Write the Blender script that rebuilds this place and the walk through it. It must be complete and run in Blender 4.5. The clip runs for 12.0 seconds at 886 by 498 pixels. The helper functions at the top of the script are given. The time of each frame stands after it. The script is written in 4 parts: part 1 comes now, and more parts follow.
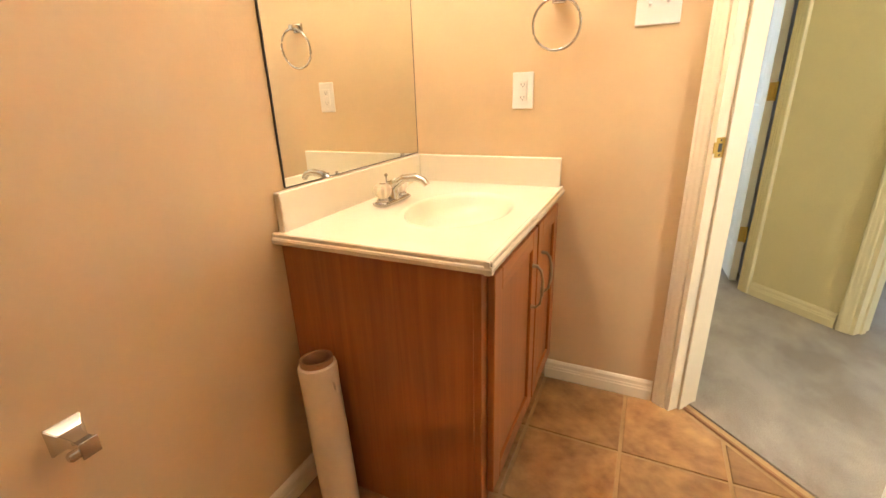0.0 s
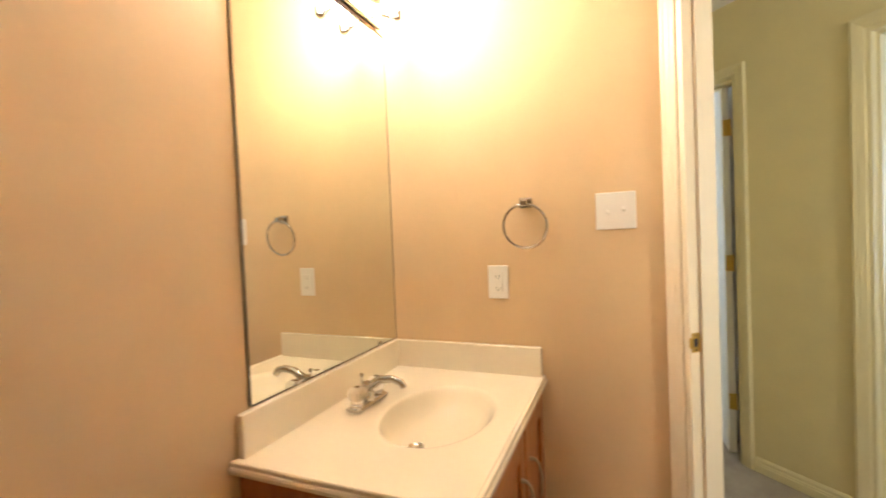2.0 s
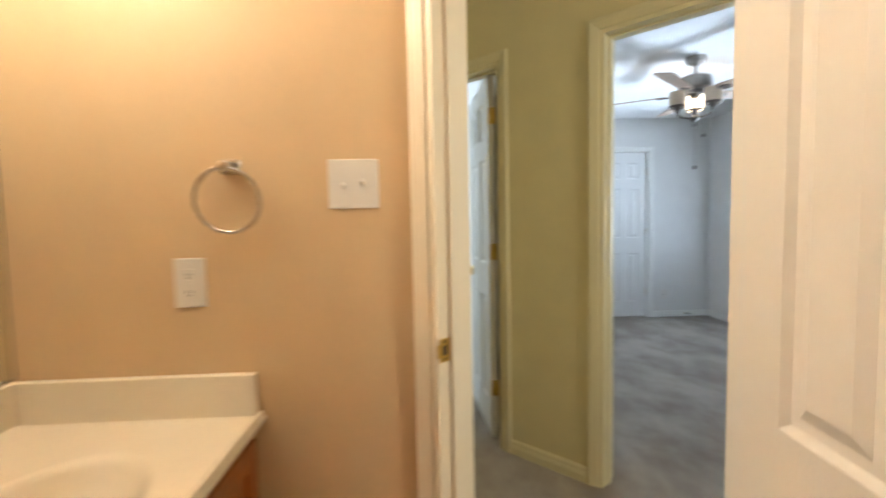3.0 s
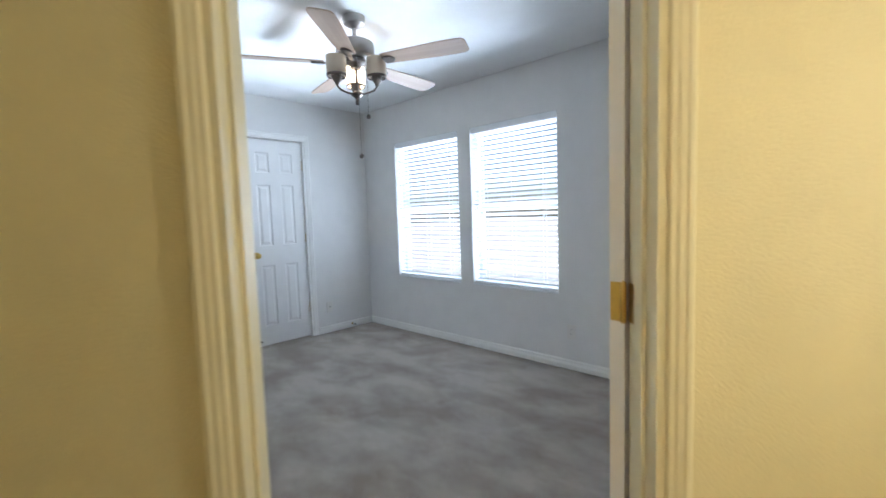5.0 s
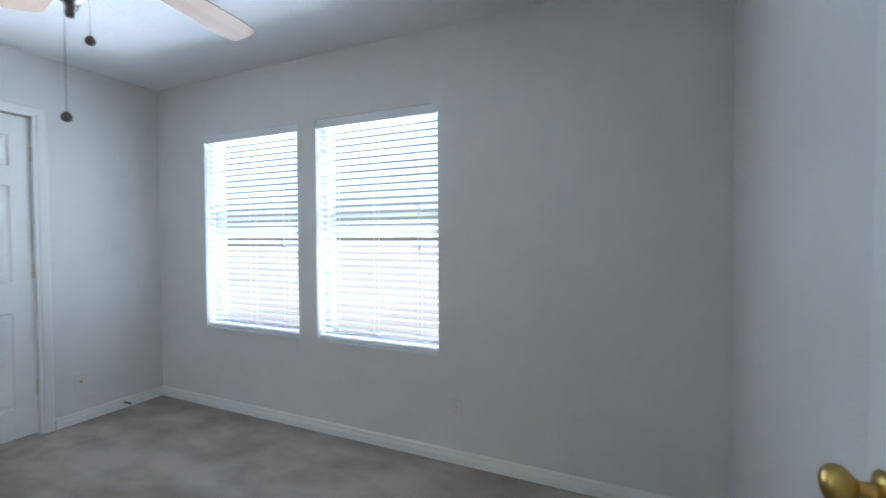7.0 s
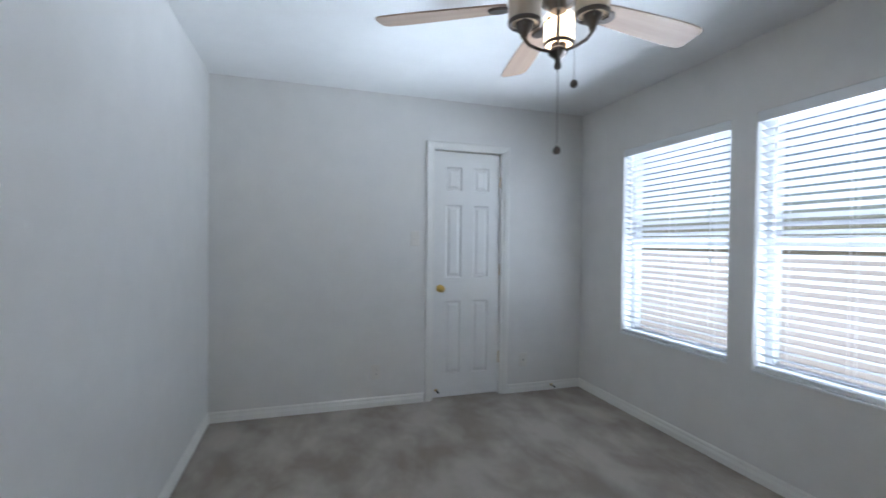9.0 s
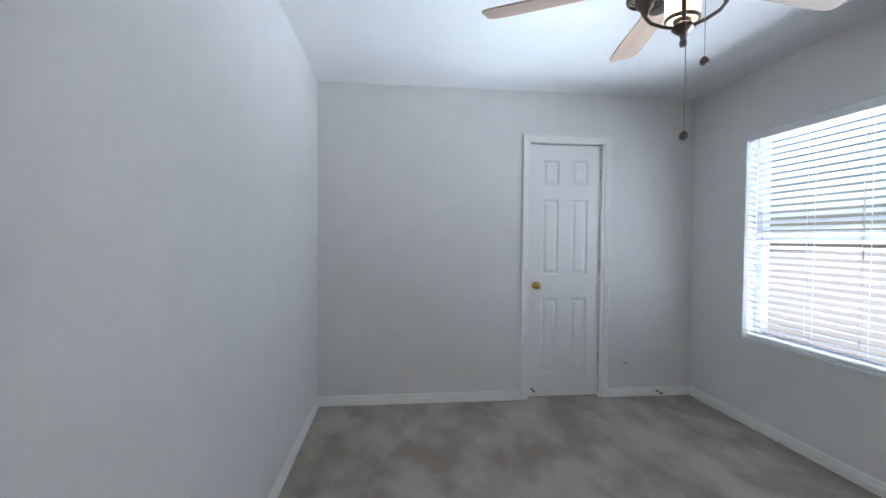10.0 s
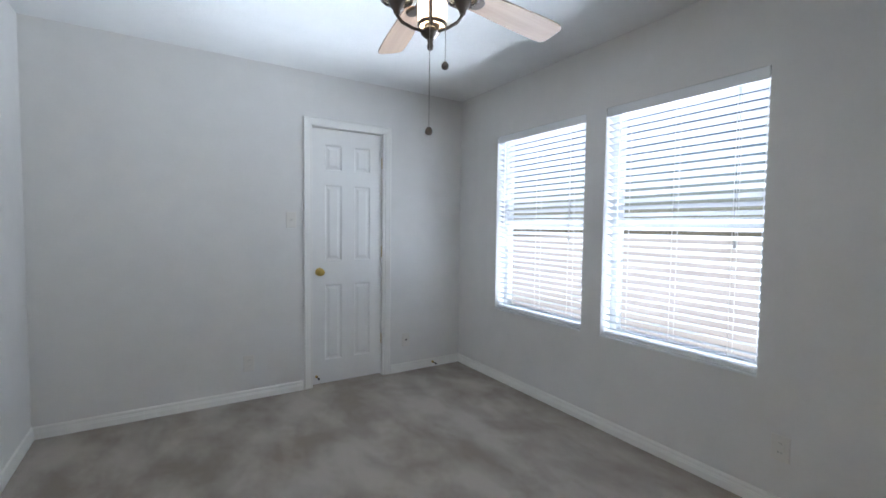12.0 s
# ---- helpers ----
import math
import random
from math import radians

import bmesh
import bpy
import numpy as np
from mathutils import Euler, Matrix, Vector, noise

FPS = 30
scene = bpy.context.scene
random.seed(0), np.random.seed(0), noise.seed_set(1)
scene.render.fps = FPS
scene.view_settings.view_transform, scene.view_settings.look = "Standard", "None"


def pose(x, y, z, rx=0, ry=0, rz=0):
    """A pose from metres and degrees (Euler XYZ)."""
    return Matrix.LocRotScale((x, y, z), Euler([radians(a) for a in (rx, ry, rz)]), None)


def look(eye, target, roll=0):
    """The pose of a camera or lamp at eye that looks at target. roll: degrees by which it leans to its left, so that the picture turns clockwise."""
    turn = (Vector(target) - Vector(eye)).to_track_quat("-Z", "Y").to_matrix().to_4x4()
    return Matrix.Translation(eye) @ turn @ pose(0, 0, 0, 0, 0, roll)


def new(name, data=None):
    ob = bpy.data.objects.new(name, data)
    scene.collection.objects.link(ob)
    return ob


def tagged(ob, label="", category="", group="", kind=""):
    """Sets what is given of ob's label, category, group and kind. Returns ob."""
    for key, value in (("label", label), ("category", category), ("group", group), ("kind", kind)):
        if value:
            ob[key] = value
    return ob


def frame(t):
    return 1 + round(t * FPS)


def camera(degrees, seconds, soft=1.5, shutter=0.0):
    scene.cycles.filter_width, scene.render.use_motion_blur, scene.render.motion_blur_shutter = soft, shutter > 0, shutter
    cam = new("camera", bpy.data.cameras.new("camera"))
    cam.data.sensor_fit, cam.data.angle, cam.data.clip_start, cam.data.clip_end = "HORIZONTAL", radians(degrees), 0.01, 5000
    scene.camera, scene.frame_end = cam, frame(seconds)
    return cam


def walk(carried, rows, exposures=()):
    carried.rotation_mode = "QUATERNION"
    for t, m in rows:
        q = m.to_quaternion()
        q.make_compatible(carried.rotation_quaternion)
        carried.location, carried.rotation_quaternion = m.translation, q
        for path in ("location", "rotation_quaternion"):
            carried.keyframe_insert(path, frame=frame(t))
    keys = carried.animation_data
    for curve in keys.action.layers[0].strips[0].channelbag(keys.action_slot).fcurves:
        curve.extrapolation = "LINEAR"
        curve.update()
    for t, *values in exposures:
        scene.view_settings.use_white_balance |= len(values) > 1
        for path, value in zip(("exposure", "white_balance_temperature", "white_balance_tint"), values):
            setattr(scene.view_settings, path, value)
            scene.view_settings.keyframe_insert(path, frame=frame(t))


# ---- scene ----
cam = camera(91.2, 12.0, shutter=0.5)
PATH = [
    (0, (0.616, 0.56, 1.1), (-0.195, 2.262, 0.432), -1.9),
    (0.5, (0.612, 0.564, 1.116), (-0.212, 2.296, 0.55), -2.0),
    (1, (0.608, 0.57, 1.218), (-0.267, 2.362, 1.057), -2.2),
    (1.5, (0.605, 0.57, 1.277), (-0.275, 2.365, 1.315), -2.6),
    (2, (0.608, 0.619, 1.27), (-0.153, 2.467, 1.217), -2.4),
    (2.5, (0.669, 0.806, 1.267), (0.305, 2.771, 1.184), -2.3),
    (3, (0.747, 1.046, 1.239), (0.855, 3.039, 1.111), -1.2),
    (3.3, (0.763, 1.213, 1.25), (1.275, 3.145, 1.188), -0.2),
    (3.5, (0.779, 1.34, 1.268), (1.515, 3.198, 1.19), -3.8),
    (3.7, (0.79, 1.42, 1.25), (1.706, 3.192, 1.132), -3.8),
    (5.3, (1.46, 2.253, 1.241), (2.926, 3.605, 1.102), -1.7),
    (5.5, (1.611, 2.376, 1.262), (3.058, 3.753, 1.172), -0.7),
    (6, (1.869, 2.555, 1.245), (3.378, 3.865, 1.151), 0.3),
    (6.5, (2.065, 2.675, 1.254), (3.87, 3.537, 1.267), -1.3),
    (6.7, (2.117, 2.689, 1.256), (3.959, 3.467, 1.214), -0.4),
    (8.3, (2.085, 2.823, 1.281), (3.192, 4.488, 1.234), 0.4),
    (8.5, (2.046, 2.828, 1.276), (2.974, 4.6, 1.237), 0.6),
    (9, (1.973, 2.862, 1.278), (2.57, 4.77, 1.248), 0.7),
    (9.5, (1.915, 2.878, 1.275), (2.247, 4.85, 1.246), 0.9),
    (10, (1.891, 2.894, 1.27), (2.111, 4.881, 1.221), 0.5),
    (10.5, (1.914, 2.897, 1.278), (2.329, 4.854, 1.245), 0.3),
    (11, (1.971, 2.874, 1.276), (2.729, 4.725, 1.23), 0.4),
    (11.5, (2.004, 2.86, 1.274), (2.983, 4.603, 1.218), 0.4),
    (12, (2.022, 2.854, 1.267), (3.085, 4.545, 1.166), 0.7),
]
EXPOSURES = [(0.0, 1.9, 6200, 10), (0.5, 1.85, 6200, 10), (1.0, 1.75, 6200, 10), (1.5, 1.45, 6200, 10), (2.5, 1.15, 6200, 10), (3.0, 0.9, 6300, 10),
             (3.5, 0.8, 6350, 10), (5.3, 0.95, 6200, 12), (6.5, 0.85, 6250, 12), (8.5, 0.4, 6400, 12), (9.5, 0.42, 6550, 14), (11.0, 0.82, 6600, 14), (12.0, 0.55, 6700, 14)]
walk(cam, [(t, look(eye, target, roll)) for t, eye, target, roll in PATH], EXPOSURES)

# ---- light ----
world = bpy.data.worlds.new("sky")
world.use_nodes = True
scene.world = world
sky = world.node_tree.nodes.new("ShaderNodeTexSky")
sky.sky_type, sky.sun_disc = "NISHITA", False
sky.sun_elevation, sky.sun_rotation = radians(56), radians(333)
world.node_tree.links.new(sky.outputs[0], world.node_tree.nodes["Background"].inputs[0])
world.node_tree.nodes["Background"].inputs[1].default_value = 0.05
sun = bpy.data.lights.new("sun", "SUN")
sun.energy, sun.angle, sun.color = 4.0, radians(0.5), (1.0, 0.96, 0.9)
new("sun", sun).matrix_world = look((-3, 6, 10), (0, 0, 0))

SKY_WATTS = 11.0
GROUND_FILL_WATTS = 22.0
VANITY_GLOW = 70.0
FAN_GLOW = 14.0
HALL_FILL_WATTS = 20.0
CEIL = 2.42
EAST, NORTH, WEST, SOUTH = 4.31, 6.20, 1.32, 2.365
BATH_W, BATH_N = -0.218, 2.10


def daylight_lamp(m, width, height, watts, colour=(0.66, 0.82, 1.0), spread=180):
    """An area lamp in place of daylight, in a window's opening or outside it."""
    lamp = bpy.data.lights.new("daylight_stand_in", "AREA")
    lamp.shape, lamp.size, lamp.size_y = "RECTANGLE", width, height
    lamp.energy, lamp.color, lamp.spread = watts, colour, radians(spread)
    ob = new("daylight_stand_in", lamp)
    ob.matrix_world = m


WINDOWS = ((4.772, 5.668), (3.752, 4.62))
WIN_Z = (0.590, 2.010)
for ya, yb in WINDOWS:
    mid = ((ya + yb) / 2, sum(WIN_Z) / 2)
    daylight_lamp(look((EAST + 0.092, mid[0], mid[1]), (EAST, mid[0], mid[1])), yb - ya - 0.02, WIN_Z[1] - WIN_Z[0] - 0.03, SKY_WATTS)
    # lamp added outside, in place of light thrown up by the sunlit ground
    daylight_lamp(look((EAST + 1.2, mid[0], 0.10), (EAST, mid[0], 1.25)), yb - ya, 0.9, GROUND_FILL_WATTS, (0.66, 0.82, 1.0), 55)
# daylight of the side room's window
daylight_lamp(look((-0.98, 4.9, 1.5), (0, 4.9, 1.5)), 1.0, 1.2, 30.0)
# unseen fill lamp added at the hall's end to brighten the hall
daylight_lamp(look((2.86, 1.12, 1.5), (2.15, 1.83, 1.5)), 0.62, 1.3, HALL_FILL_WATTS, (1.0, 0.93, 0.78))


# ---- materials ----
def material(name, colour, rough=0.5, metal=0.0, vary=0.06, scale=6.0, bump=0.0, bump_scale=300.0, spec=0.5, second=None, fine=60.0):
    m = bpy.data.materials.new(name)
    m.use_nodes = True
    nt = m.node_tree
    b = nt.nodes["Principled BSDF"]
    b.inputs["Roughness"].default_value = rough
    b.inputs["Metallic"].default_value = metal
    b.inputs["Specular IOR Level"].default_value = spec
    co = nt.nodes.new("ShaderNodeTexCoord")
    big = nt.nodes.new("ShaderNodeTexNoise")
    big.inputs["Scale"].default_value = scale
    big.inputs["Detail"].default_value = 4
    small = nt.nodes.new("ShaderNodeTexNoise")
    small.inputs["Scale"].default_value = fine
    small.inputs["Detail"].default_value = 3
    mix = nt.nodes.new("ShaderNodeMath")
    mix.operation = "MULTIPLY_ADD"
    mix.inputs[1].default_value = 0.35
    ramp = nt.nodes.new("ShaderNodeValToRGB")
    lo = second or [c * (1 - vary) for c in colour]
    hi = colour if second else [min(1, c * (1 + vary)) for c in colour]
    ramp.color_ramp.elements[0].color, ramp.color_ramp.elements[1].color = (*lo, 1), (*hi, 1)
    ramp.color_ramp.elements[0].position, ramp.color_ramp.elements[1].position = 0.45, 0.9
    nt.links.new(co.outputs["Object"], big.inputs["Vector"])
    nt.links.new(co.outputs["Object"], small.inputs["Vector"])
    nt.links.new(small.outputs[0], mix.inputs[0])
    nt.links.new(big.outputs[0], mix.inputs[2])
    nt.links.new(mix.outputs[0], ramp.inputs[0])
    nt.links.new(ramp.outputs[0], b.inputs["Base Color"])
    if bump:
        n = nt.nodes.new("ShaderNodeTexNoise")
        n.inputs["Scale"].default_value = bump_scale
        n.inputs["Detail"].default_value = 3
        bp = nt.nodes.new("ShaderNodeBump")
        bp.inputs["Strength"].default_value = bump
        bp.inputs["Distance"].default_value = 0.004
        nt.links.new(co.outputs["Object"], n.inputs["Vector"])
        nt.links.new(n.outputs[0], bp.inputs["Height"])
        nt.links.new(bp.outputs[0], b.inputs["Normal"])
    return m


def wood(name, light, dark, rough=0.4, axis=2, scale=1.0, coat=0.0):
    """Timber whose grain runs along one axis of the object."""
    m = bpy.data.materials.new(name)
    m.use_nodes = True
    nt = m.node_tree
    b = nt.nodes["Principled BSDF"]
    b.inputs["Roughness"].default_value = rough
    b.inputs["Coat Weight"].default_value = coat
    b.inputs["Coat Roughness"].default_value = 0.25
    co = nt.nodes.new("ShaderNodeTexCoord")
    mp = nt.nodes.new("ShaderNodeMapping")
    s = [22 * scale, 22 * scale, 22 * scale]
    s[axis] = 1.3 * scale
    mp.inputs["Scale"].default_value = s
    n1 = nt.nodes.new("ShaderNodeTexNoise")
    n1.inputs["Scale"].default_value = 1.0
    n1.inputs["Detail"].default_value = 7
    n1.inputs["Distortion"].default_value = 0.6
    mp2 = nt.nodes.new("ShaderNodeMapping")
    s2 = [180 * scale, 180 * scale, 180 * scale]
    s2[axis] = 6 * scale
    mp2.inputs["Scale"].default_value = s2
    n2 = nt.nodes.new("ShaderNodeTexNoise")
    n2.inputs["Scale"].default_value = 1.0
    n2.inputs["Detail"].default_value = 2
    ad = nt.nodes.new("ShaderNodeMath")
    ad.operation = "MULTIPLY_ADD"
    ad.inputs[1].default_value = 0.4
    ramp = nt.nodes.new("ShaderNodeValToRGB")
    e = ramp.color_ramp.elements
    e[0].position, e[1].position = 0.45, 0.95
    e[0].color, e[1].color = (*dark, 1), (*light, 1)
    bp = nt.nodes.new("ShaderNodeBump")
    bp.inputs["Strength"].default_value = 0.12
    bp.inputs["Distance"].default_value = 0.002
    L = nt.links.new
    L(co.outputs["Object"], mp.inputs[0]); L(co.outputs["Object"], mp2.inputs[0])
    L(mp.outputs[0], n1.inputs["Vector"]); L(mp2.outputs[0], n2.inputs["Vector"])
    L(n2.outputs[0], ad.inputs[0]); L(n1.outputs[0], ad.inputs[2])
    L(ad.outputs[0], ramp.inputs[0]); L(ramp.outputs[0], b.inputs["Base Color"])
    L(ad.outputs[0], bp.inputs["Height"]); L(bp.outputs[0], b.inputs["Normal"])
    return m


def carpet_material(name, base, trodden):
    """Cut-pile carpet: fibre speckle, and broad brushed patches where the pile lies over."""
    m = bpy.data.materials.new(name)
    m.use_nodes = True
    nt = m.node_tree
    b = nt.nodes["Principled BSDF"]
    b.inputs["Roughness"].default_value = 1.0
    b.inputs["Specular IOR Level"].default_value = 0.1
    b.inputs["Sheen Weight"].default_value = 0.15
    co = nt.nodes.new("ShaderNodeTexCoord")
    mp = nt.nodes.new("ShaderNodeMapping")
    mp.inputs["Scale"].default_value = (1.0, 0.6, 1.0)
    mp.inputs["Rotation"].default_value = (0, 0, 0.5)
    patch = nt.nodes.new("ShaderNodeTexNoise")
    patch.inputs["Scale"].default_value = 3.2
    patch.inputs["Detail"].default_value = 5
    patch.inputs["Roughness"].default_value = 0.6
    patch.inputs["Distortion"].default_value = 0.15
    fibre = nt.nodes.new("ShaderNodeTexNoise")
    fibre.inputs["Scale"].default_value = 260
    fibre.inputs["Detail"].default_value = 2
    r1 = nt.nodes.new("ShaderNodeValToRGB")
    e = r1.color_ramp.elements
    e[0].position, e[1].position = 0.37, 0.62
    e[0].color, e[1].color = (*trodden, 1), (*base, 1)
    r2 = nt.nodes.new("ShaderNodeValToRGB")
    e = r2.color_ramp.elements
    e[0].position, e[1].position = 0.3, 0.7
    e[0].color, e[1].color = (0.72, 0.72, 0.72, 1), (1, 1, 1, 1)
    mu = nt.nodes.new("ShaderNodeMix")
    mu.data_type, mu.blend_type = "RGBA", "MULTIPLY"
    mu.inputs[0].default_value = 1.0
    bp = nt.nodes.new("ShaderNodeBump")
    bp.inputs["Strength"].default_value = 0.7
    bp.inputs["Distance"].default_value = 0.006
    L = nt.links.new
    L(co.outputs["Object"], mp.inputs[0]); L(mp.outputs[0], patch.inputs["Vector"])
    L(co.outputs["Object"], fibre.inputs["Vector"])
    L(patch.outputs[0], r1.inputs[0]); L(fibre.outputs[0], r2.inputs[0])
    L(r1.outputs[0], mu.inputs[6]); L(r2.outputs[0], mu.inputs[7])
    L(mu.outputs[2], b.inputs["Base Color"])
    L(fibre.outputs[0], bp.inputs["Height"]); L(bp.outputs[0], b.inputs["Normal"])
    return m


def tile_material():
    """Brown slate-look tile, each piece of its own shade."""
    m = material("tile_face", (0.50, 0.29, 0.12), 0.38, bump=0.25, bump_scale=45, scale=9, second=(0.24, 0.115, 0.045), fine=34)
    nt = m.node_tree
    b = nt.nodes["Principled BSDF"]
    old = b.inputs["Base Color"].links[0].from_socket
    info = nt.nodes.new("ShaderNodeObjectInfo")
    hs = nt.nodes.new("ShaderNodeHueSaturation")
    mr = nt.nodes.new("ShaderNodeMapRange")
    mr.inputs[3].default_value, mr.inputs[4].default_value = 0.8, 1.2
    nt.links.new(info.outputs["Random"], mr.inputs[0])
    nt.links.new(mr.outputs[0], hs.inputs["Value"])
    nt.links.new(old, hs.inputs["Color"])
    nt.links.new(hs.outputs[0], b.inputs["Base Color"])
    return m


def glowing(name, colour, strength):
    m = material(name, (0.8, 0.78, 0.72), 0.4)
    b = m.node_tree.nodes["Principled BSDF"]
    b.inputs["Emission Color"].default_value = (*colour, 1)
    b.inputs["Emission Strength"].default_value = strength
    return m


def translucent(name, colour, share):
    """A thin sheet that lets part of the light through."""
    m = material(name, colour, 0.45, vary=0.03)
    nt = m.node_tree
    tr = nt.nodes.new("ShaderNodeBsdfTranslucent")
    tr.inputs[0].default_value = (*colour, 1)
    mx = nt.nodes.new("ShaderNodeMixShader")
    mx.inputs[0].default_value = share
    nt.links.new(nt.nodes["Principled BSDF"].outputs[0], mx.inputs[1])
    nt.links.new(tr.outputs[0], mx.inputs[2])
    nt.links.new(mx.outputs[0], nt.nodes["Material Output"].inputs[0])
    return m


def clear(name, colour=(1, 1, 1), rough=0.0, ior=1.45):
    m = bpy.data.materials.new(name)
    m.use_nodes = True
    b = m.node_tree.nodes["Principled BSDF"]
    b.inputs["Base Color"].default_value = (*colour, 1)
    b.inputs["Roughness"].default_value = rough
    b.inputs["Transmission Weight"].default_value = 1.0
    b.inputs["IOR"].default_value = ior
    return m


M_TAN = material("tan_wall_paint", (0.64, 0.457, 0.264), 0.6, bump=0.08, bump_scale=140, vary=0.03)
# the bathroom's tan paint with the hall's olive daylight cast in its colour
M_HALL = material("hall_tan_paint_daylit", (0.74, 0.655, 0.39), 0.55, bump=0.35, bump_scale=140, vary=0.03)
M_GREY = material("pale_grey_wall_paint", (0.765, 0.748, 0.722), 0.6, bump=0.3, bump_scale=140, vary=0.025)
M_CEIL = material("ceiling_paint", (0.88, 0.875, 0.86), 0.9, bump=0.5, bump_scale=70, vary=0.02)
M_TRIM = material("white_trim_paint", (0.86, 0.845, 0.81), 0.38, vary=0.02)
M_CREAM = material("cream_trim_paint", (0.82, 0.73, 0.57), 0.38, vary=0.02)
M_HALL_TRIM = material("hall_trim_paint", (0.77, 0.70, 0.47), 0.38, vary=0.02)
M_DOOR = material("white_door_paint", (0.84, 0.83, 0.81), 0.35, vary=0.02, bump=0.08, bump_scale=90)
M_CARPET = carpet_material("grey_carpet", (0.53, 0.47, 0.41), (0.34, 0.285, 0.235))
M_TILE = tile_material()
M_GROUT = material("tile_grout", (0.46, 0.30, 0.145), 0.8, bump=0.3, bump_scale=200, vary=0.12)
M_OAK = wood("stained_oak", (0.44, 0.155, 0.036), (0.29, 0.092, 0.020), 0.42, 2, 1.0, 0.2)
M_OAK_H = wood("stained_oak_rail", (0.50, 0.19, 0.048), (0.30, 0.10, 0.023), 0.42, 1, 1.0, 0.2)
M_KICK = material("dark_toe_kick", (0.05, 0.025, 0.012), 0.6)
M_MARBLE = material("cream_cultured_marble", (0.80, 0.72, 0.58), 0.22, vary=0.03, scale=4, spec=0.5)
M_CHROME = material("chrome", (0.57, 0.56, 0.55), 0.07, 1.0, vary=0.02)
M_NICKEL = material("brushed_nickel", (0.36, 0.33, 0.30), 0.33, 1.0, vary=0.08, fine=200)
M_PEWTER = material("dark_pewter", (0.16, 0.135, 0.12), 0.35, 1.0, vary=0.1)
M_BRASS = material("worn_brass", (0.62, 0.43, 0.13), 0.28, 1.0, vary=0.12, fine=90)
M_PULL = material("antique_nickel_pull", (0.42, 0.36, 0.28), 0.35, 1.0, vary=0.1)
M_MIRROR = material("mirror_silver", (0.86, 0.88, 0.82), 0.0, 1.0, vary=0.0)
M_MIRROR_EDGE = material("mirror_edge", (0.05, 0.045, 0.035), 0.4)
M_PLATE = material("white_plastic_plate", (0.76, 0.73, 0.68), 0.35, vary=0.02)
M_SLOT = material("dark_slot", (0.03, 0.03, 0.03), 0.6)
M_PAPER = material("brown_card", (0.33, 0.17, 0.08), 0.8, bump=0.2, bump_scale=120)
M_WRAP = material("white_plastic_film", (0.74, 0.64, 0.50), 0.22, vary=0.06, bump=0.25, bump_scale=18)
M_SLAT = translucent("white_blind_slat", (0.44, 0.45, 0.465), 0.04)
M_VINYL = material("white_vinyl", (0.82, 0.83, 0.84), 0.35, vary=0.02)
M_GLASS = clear("window_glass")
M_ACRYLIC = clear("clear_acrylic", (0.95, 0.88, 0.82), 0.3, 1.3)
M_BULB = glowing("lit_vanity_bulb", (1.0, 0.85, 0.65), VANITY_GLOW)
M_SHADE = translucent("opal_glass_shade", (0.86, 0.77, 0.66), 0.5)
M_FANBULB = glowing("lit_fan_bulb", (1.0, 0.66, 0.36), FAN_GLOW)
M_LITSHADE = glowing("lit_opal_glass_shade", (1.0, 0.78, 0.52), 3.0)
M_BLADE = wood("maple_fan_blade", (0.50, 0.36, 0.27), (0.38, 0.26, 0.19), 0.4, 0, 0.8, 0.1)
M_RUBBER = material("black_rubber", (0.03, 0.03, 0.03), 0.6)
M_YARD = material("pale_ground", (0.40, 0.40, 0.40), 0.9, vary=0.15, scale=0.5)
M_CORD = material("white_cord", (0.75, 0.75, 0.74), 0.7)


# ---- mesh helpers ----
def mesh_of(name, bm, mat, smooth=False):
    me = bpy.data.meshes.new(name)
    bmesh.ops.recalc_face_normals(bm, faces=bm.faces)
    bm.to_mesh(me)
    bm.free()
    for m in (mat if isinstance(mat, (list, tuple)) else [mat]):
        me.materials.append(m)
    if smooth:
        for p in me.polygons:
            p.use_smooth = True
        me.set_sharp_from_angle(angle=radians(38))
    return me


def part(name, bm, mat, parent, label="", smooth=False, at=None):
    ob = new(name, bm if isinstance(bm, bpy.types.Mesh) else mesh_of(name, bm, mat, smooth))
    ob.parent = parent
    if at is not None:
        ob.matrix_local = at
    return tagged(ob, label)


def thing(name, m, label, category, group="", kind=""):
    ob = new(name)
    ob.matrix_world = m
    ob.empty_display_size = 0.1
    return tagged(ob, label, category, group, kind)


def add_box(bm, a, b, bevel=0.0, seg=2):
    r = bmesh.ops.create_cube(bm, size=1)
    vs = r["verts"]
    for v in vs:
        v.co = Vector([(a[i] + b[i]) / 2 + v.co[i] * (b[i] - a[i]) for i in range(3)])
    if bevel:
        es = list({e for v in vs for e in v.link_edges})
        bmesh.ops.bevel(bm, geom=es, offset=bevel, segments=seg, profile=0.5, affect="EDGES")
    return bm


def boxm(a, b, bevel=0.0, seg=2):
    return add_box(bmesh.new(), a, b, bevel, seg)


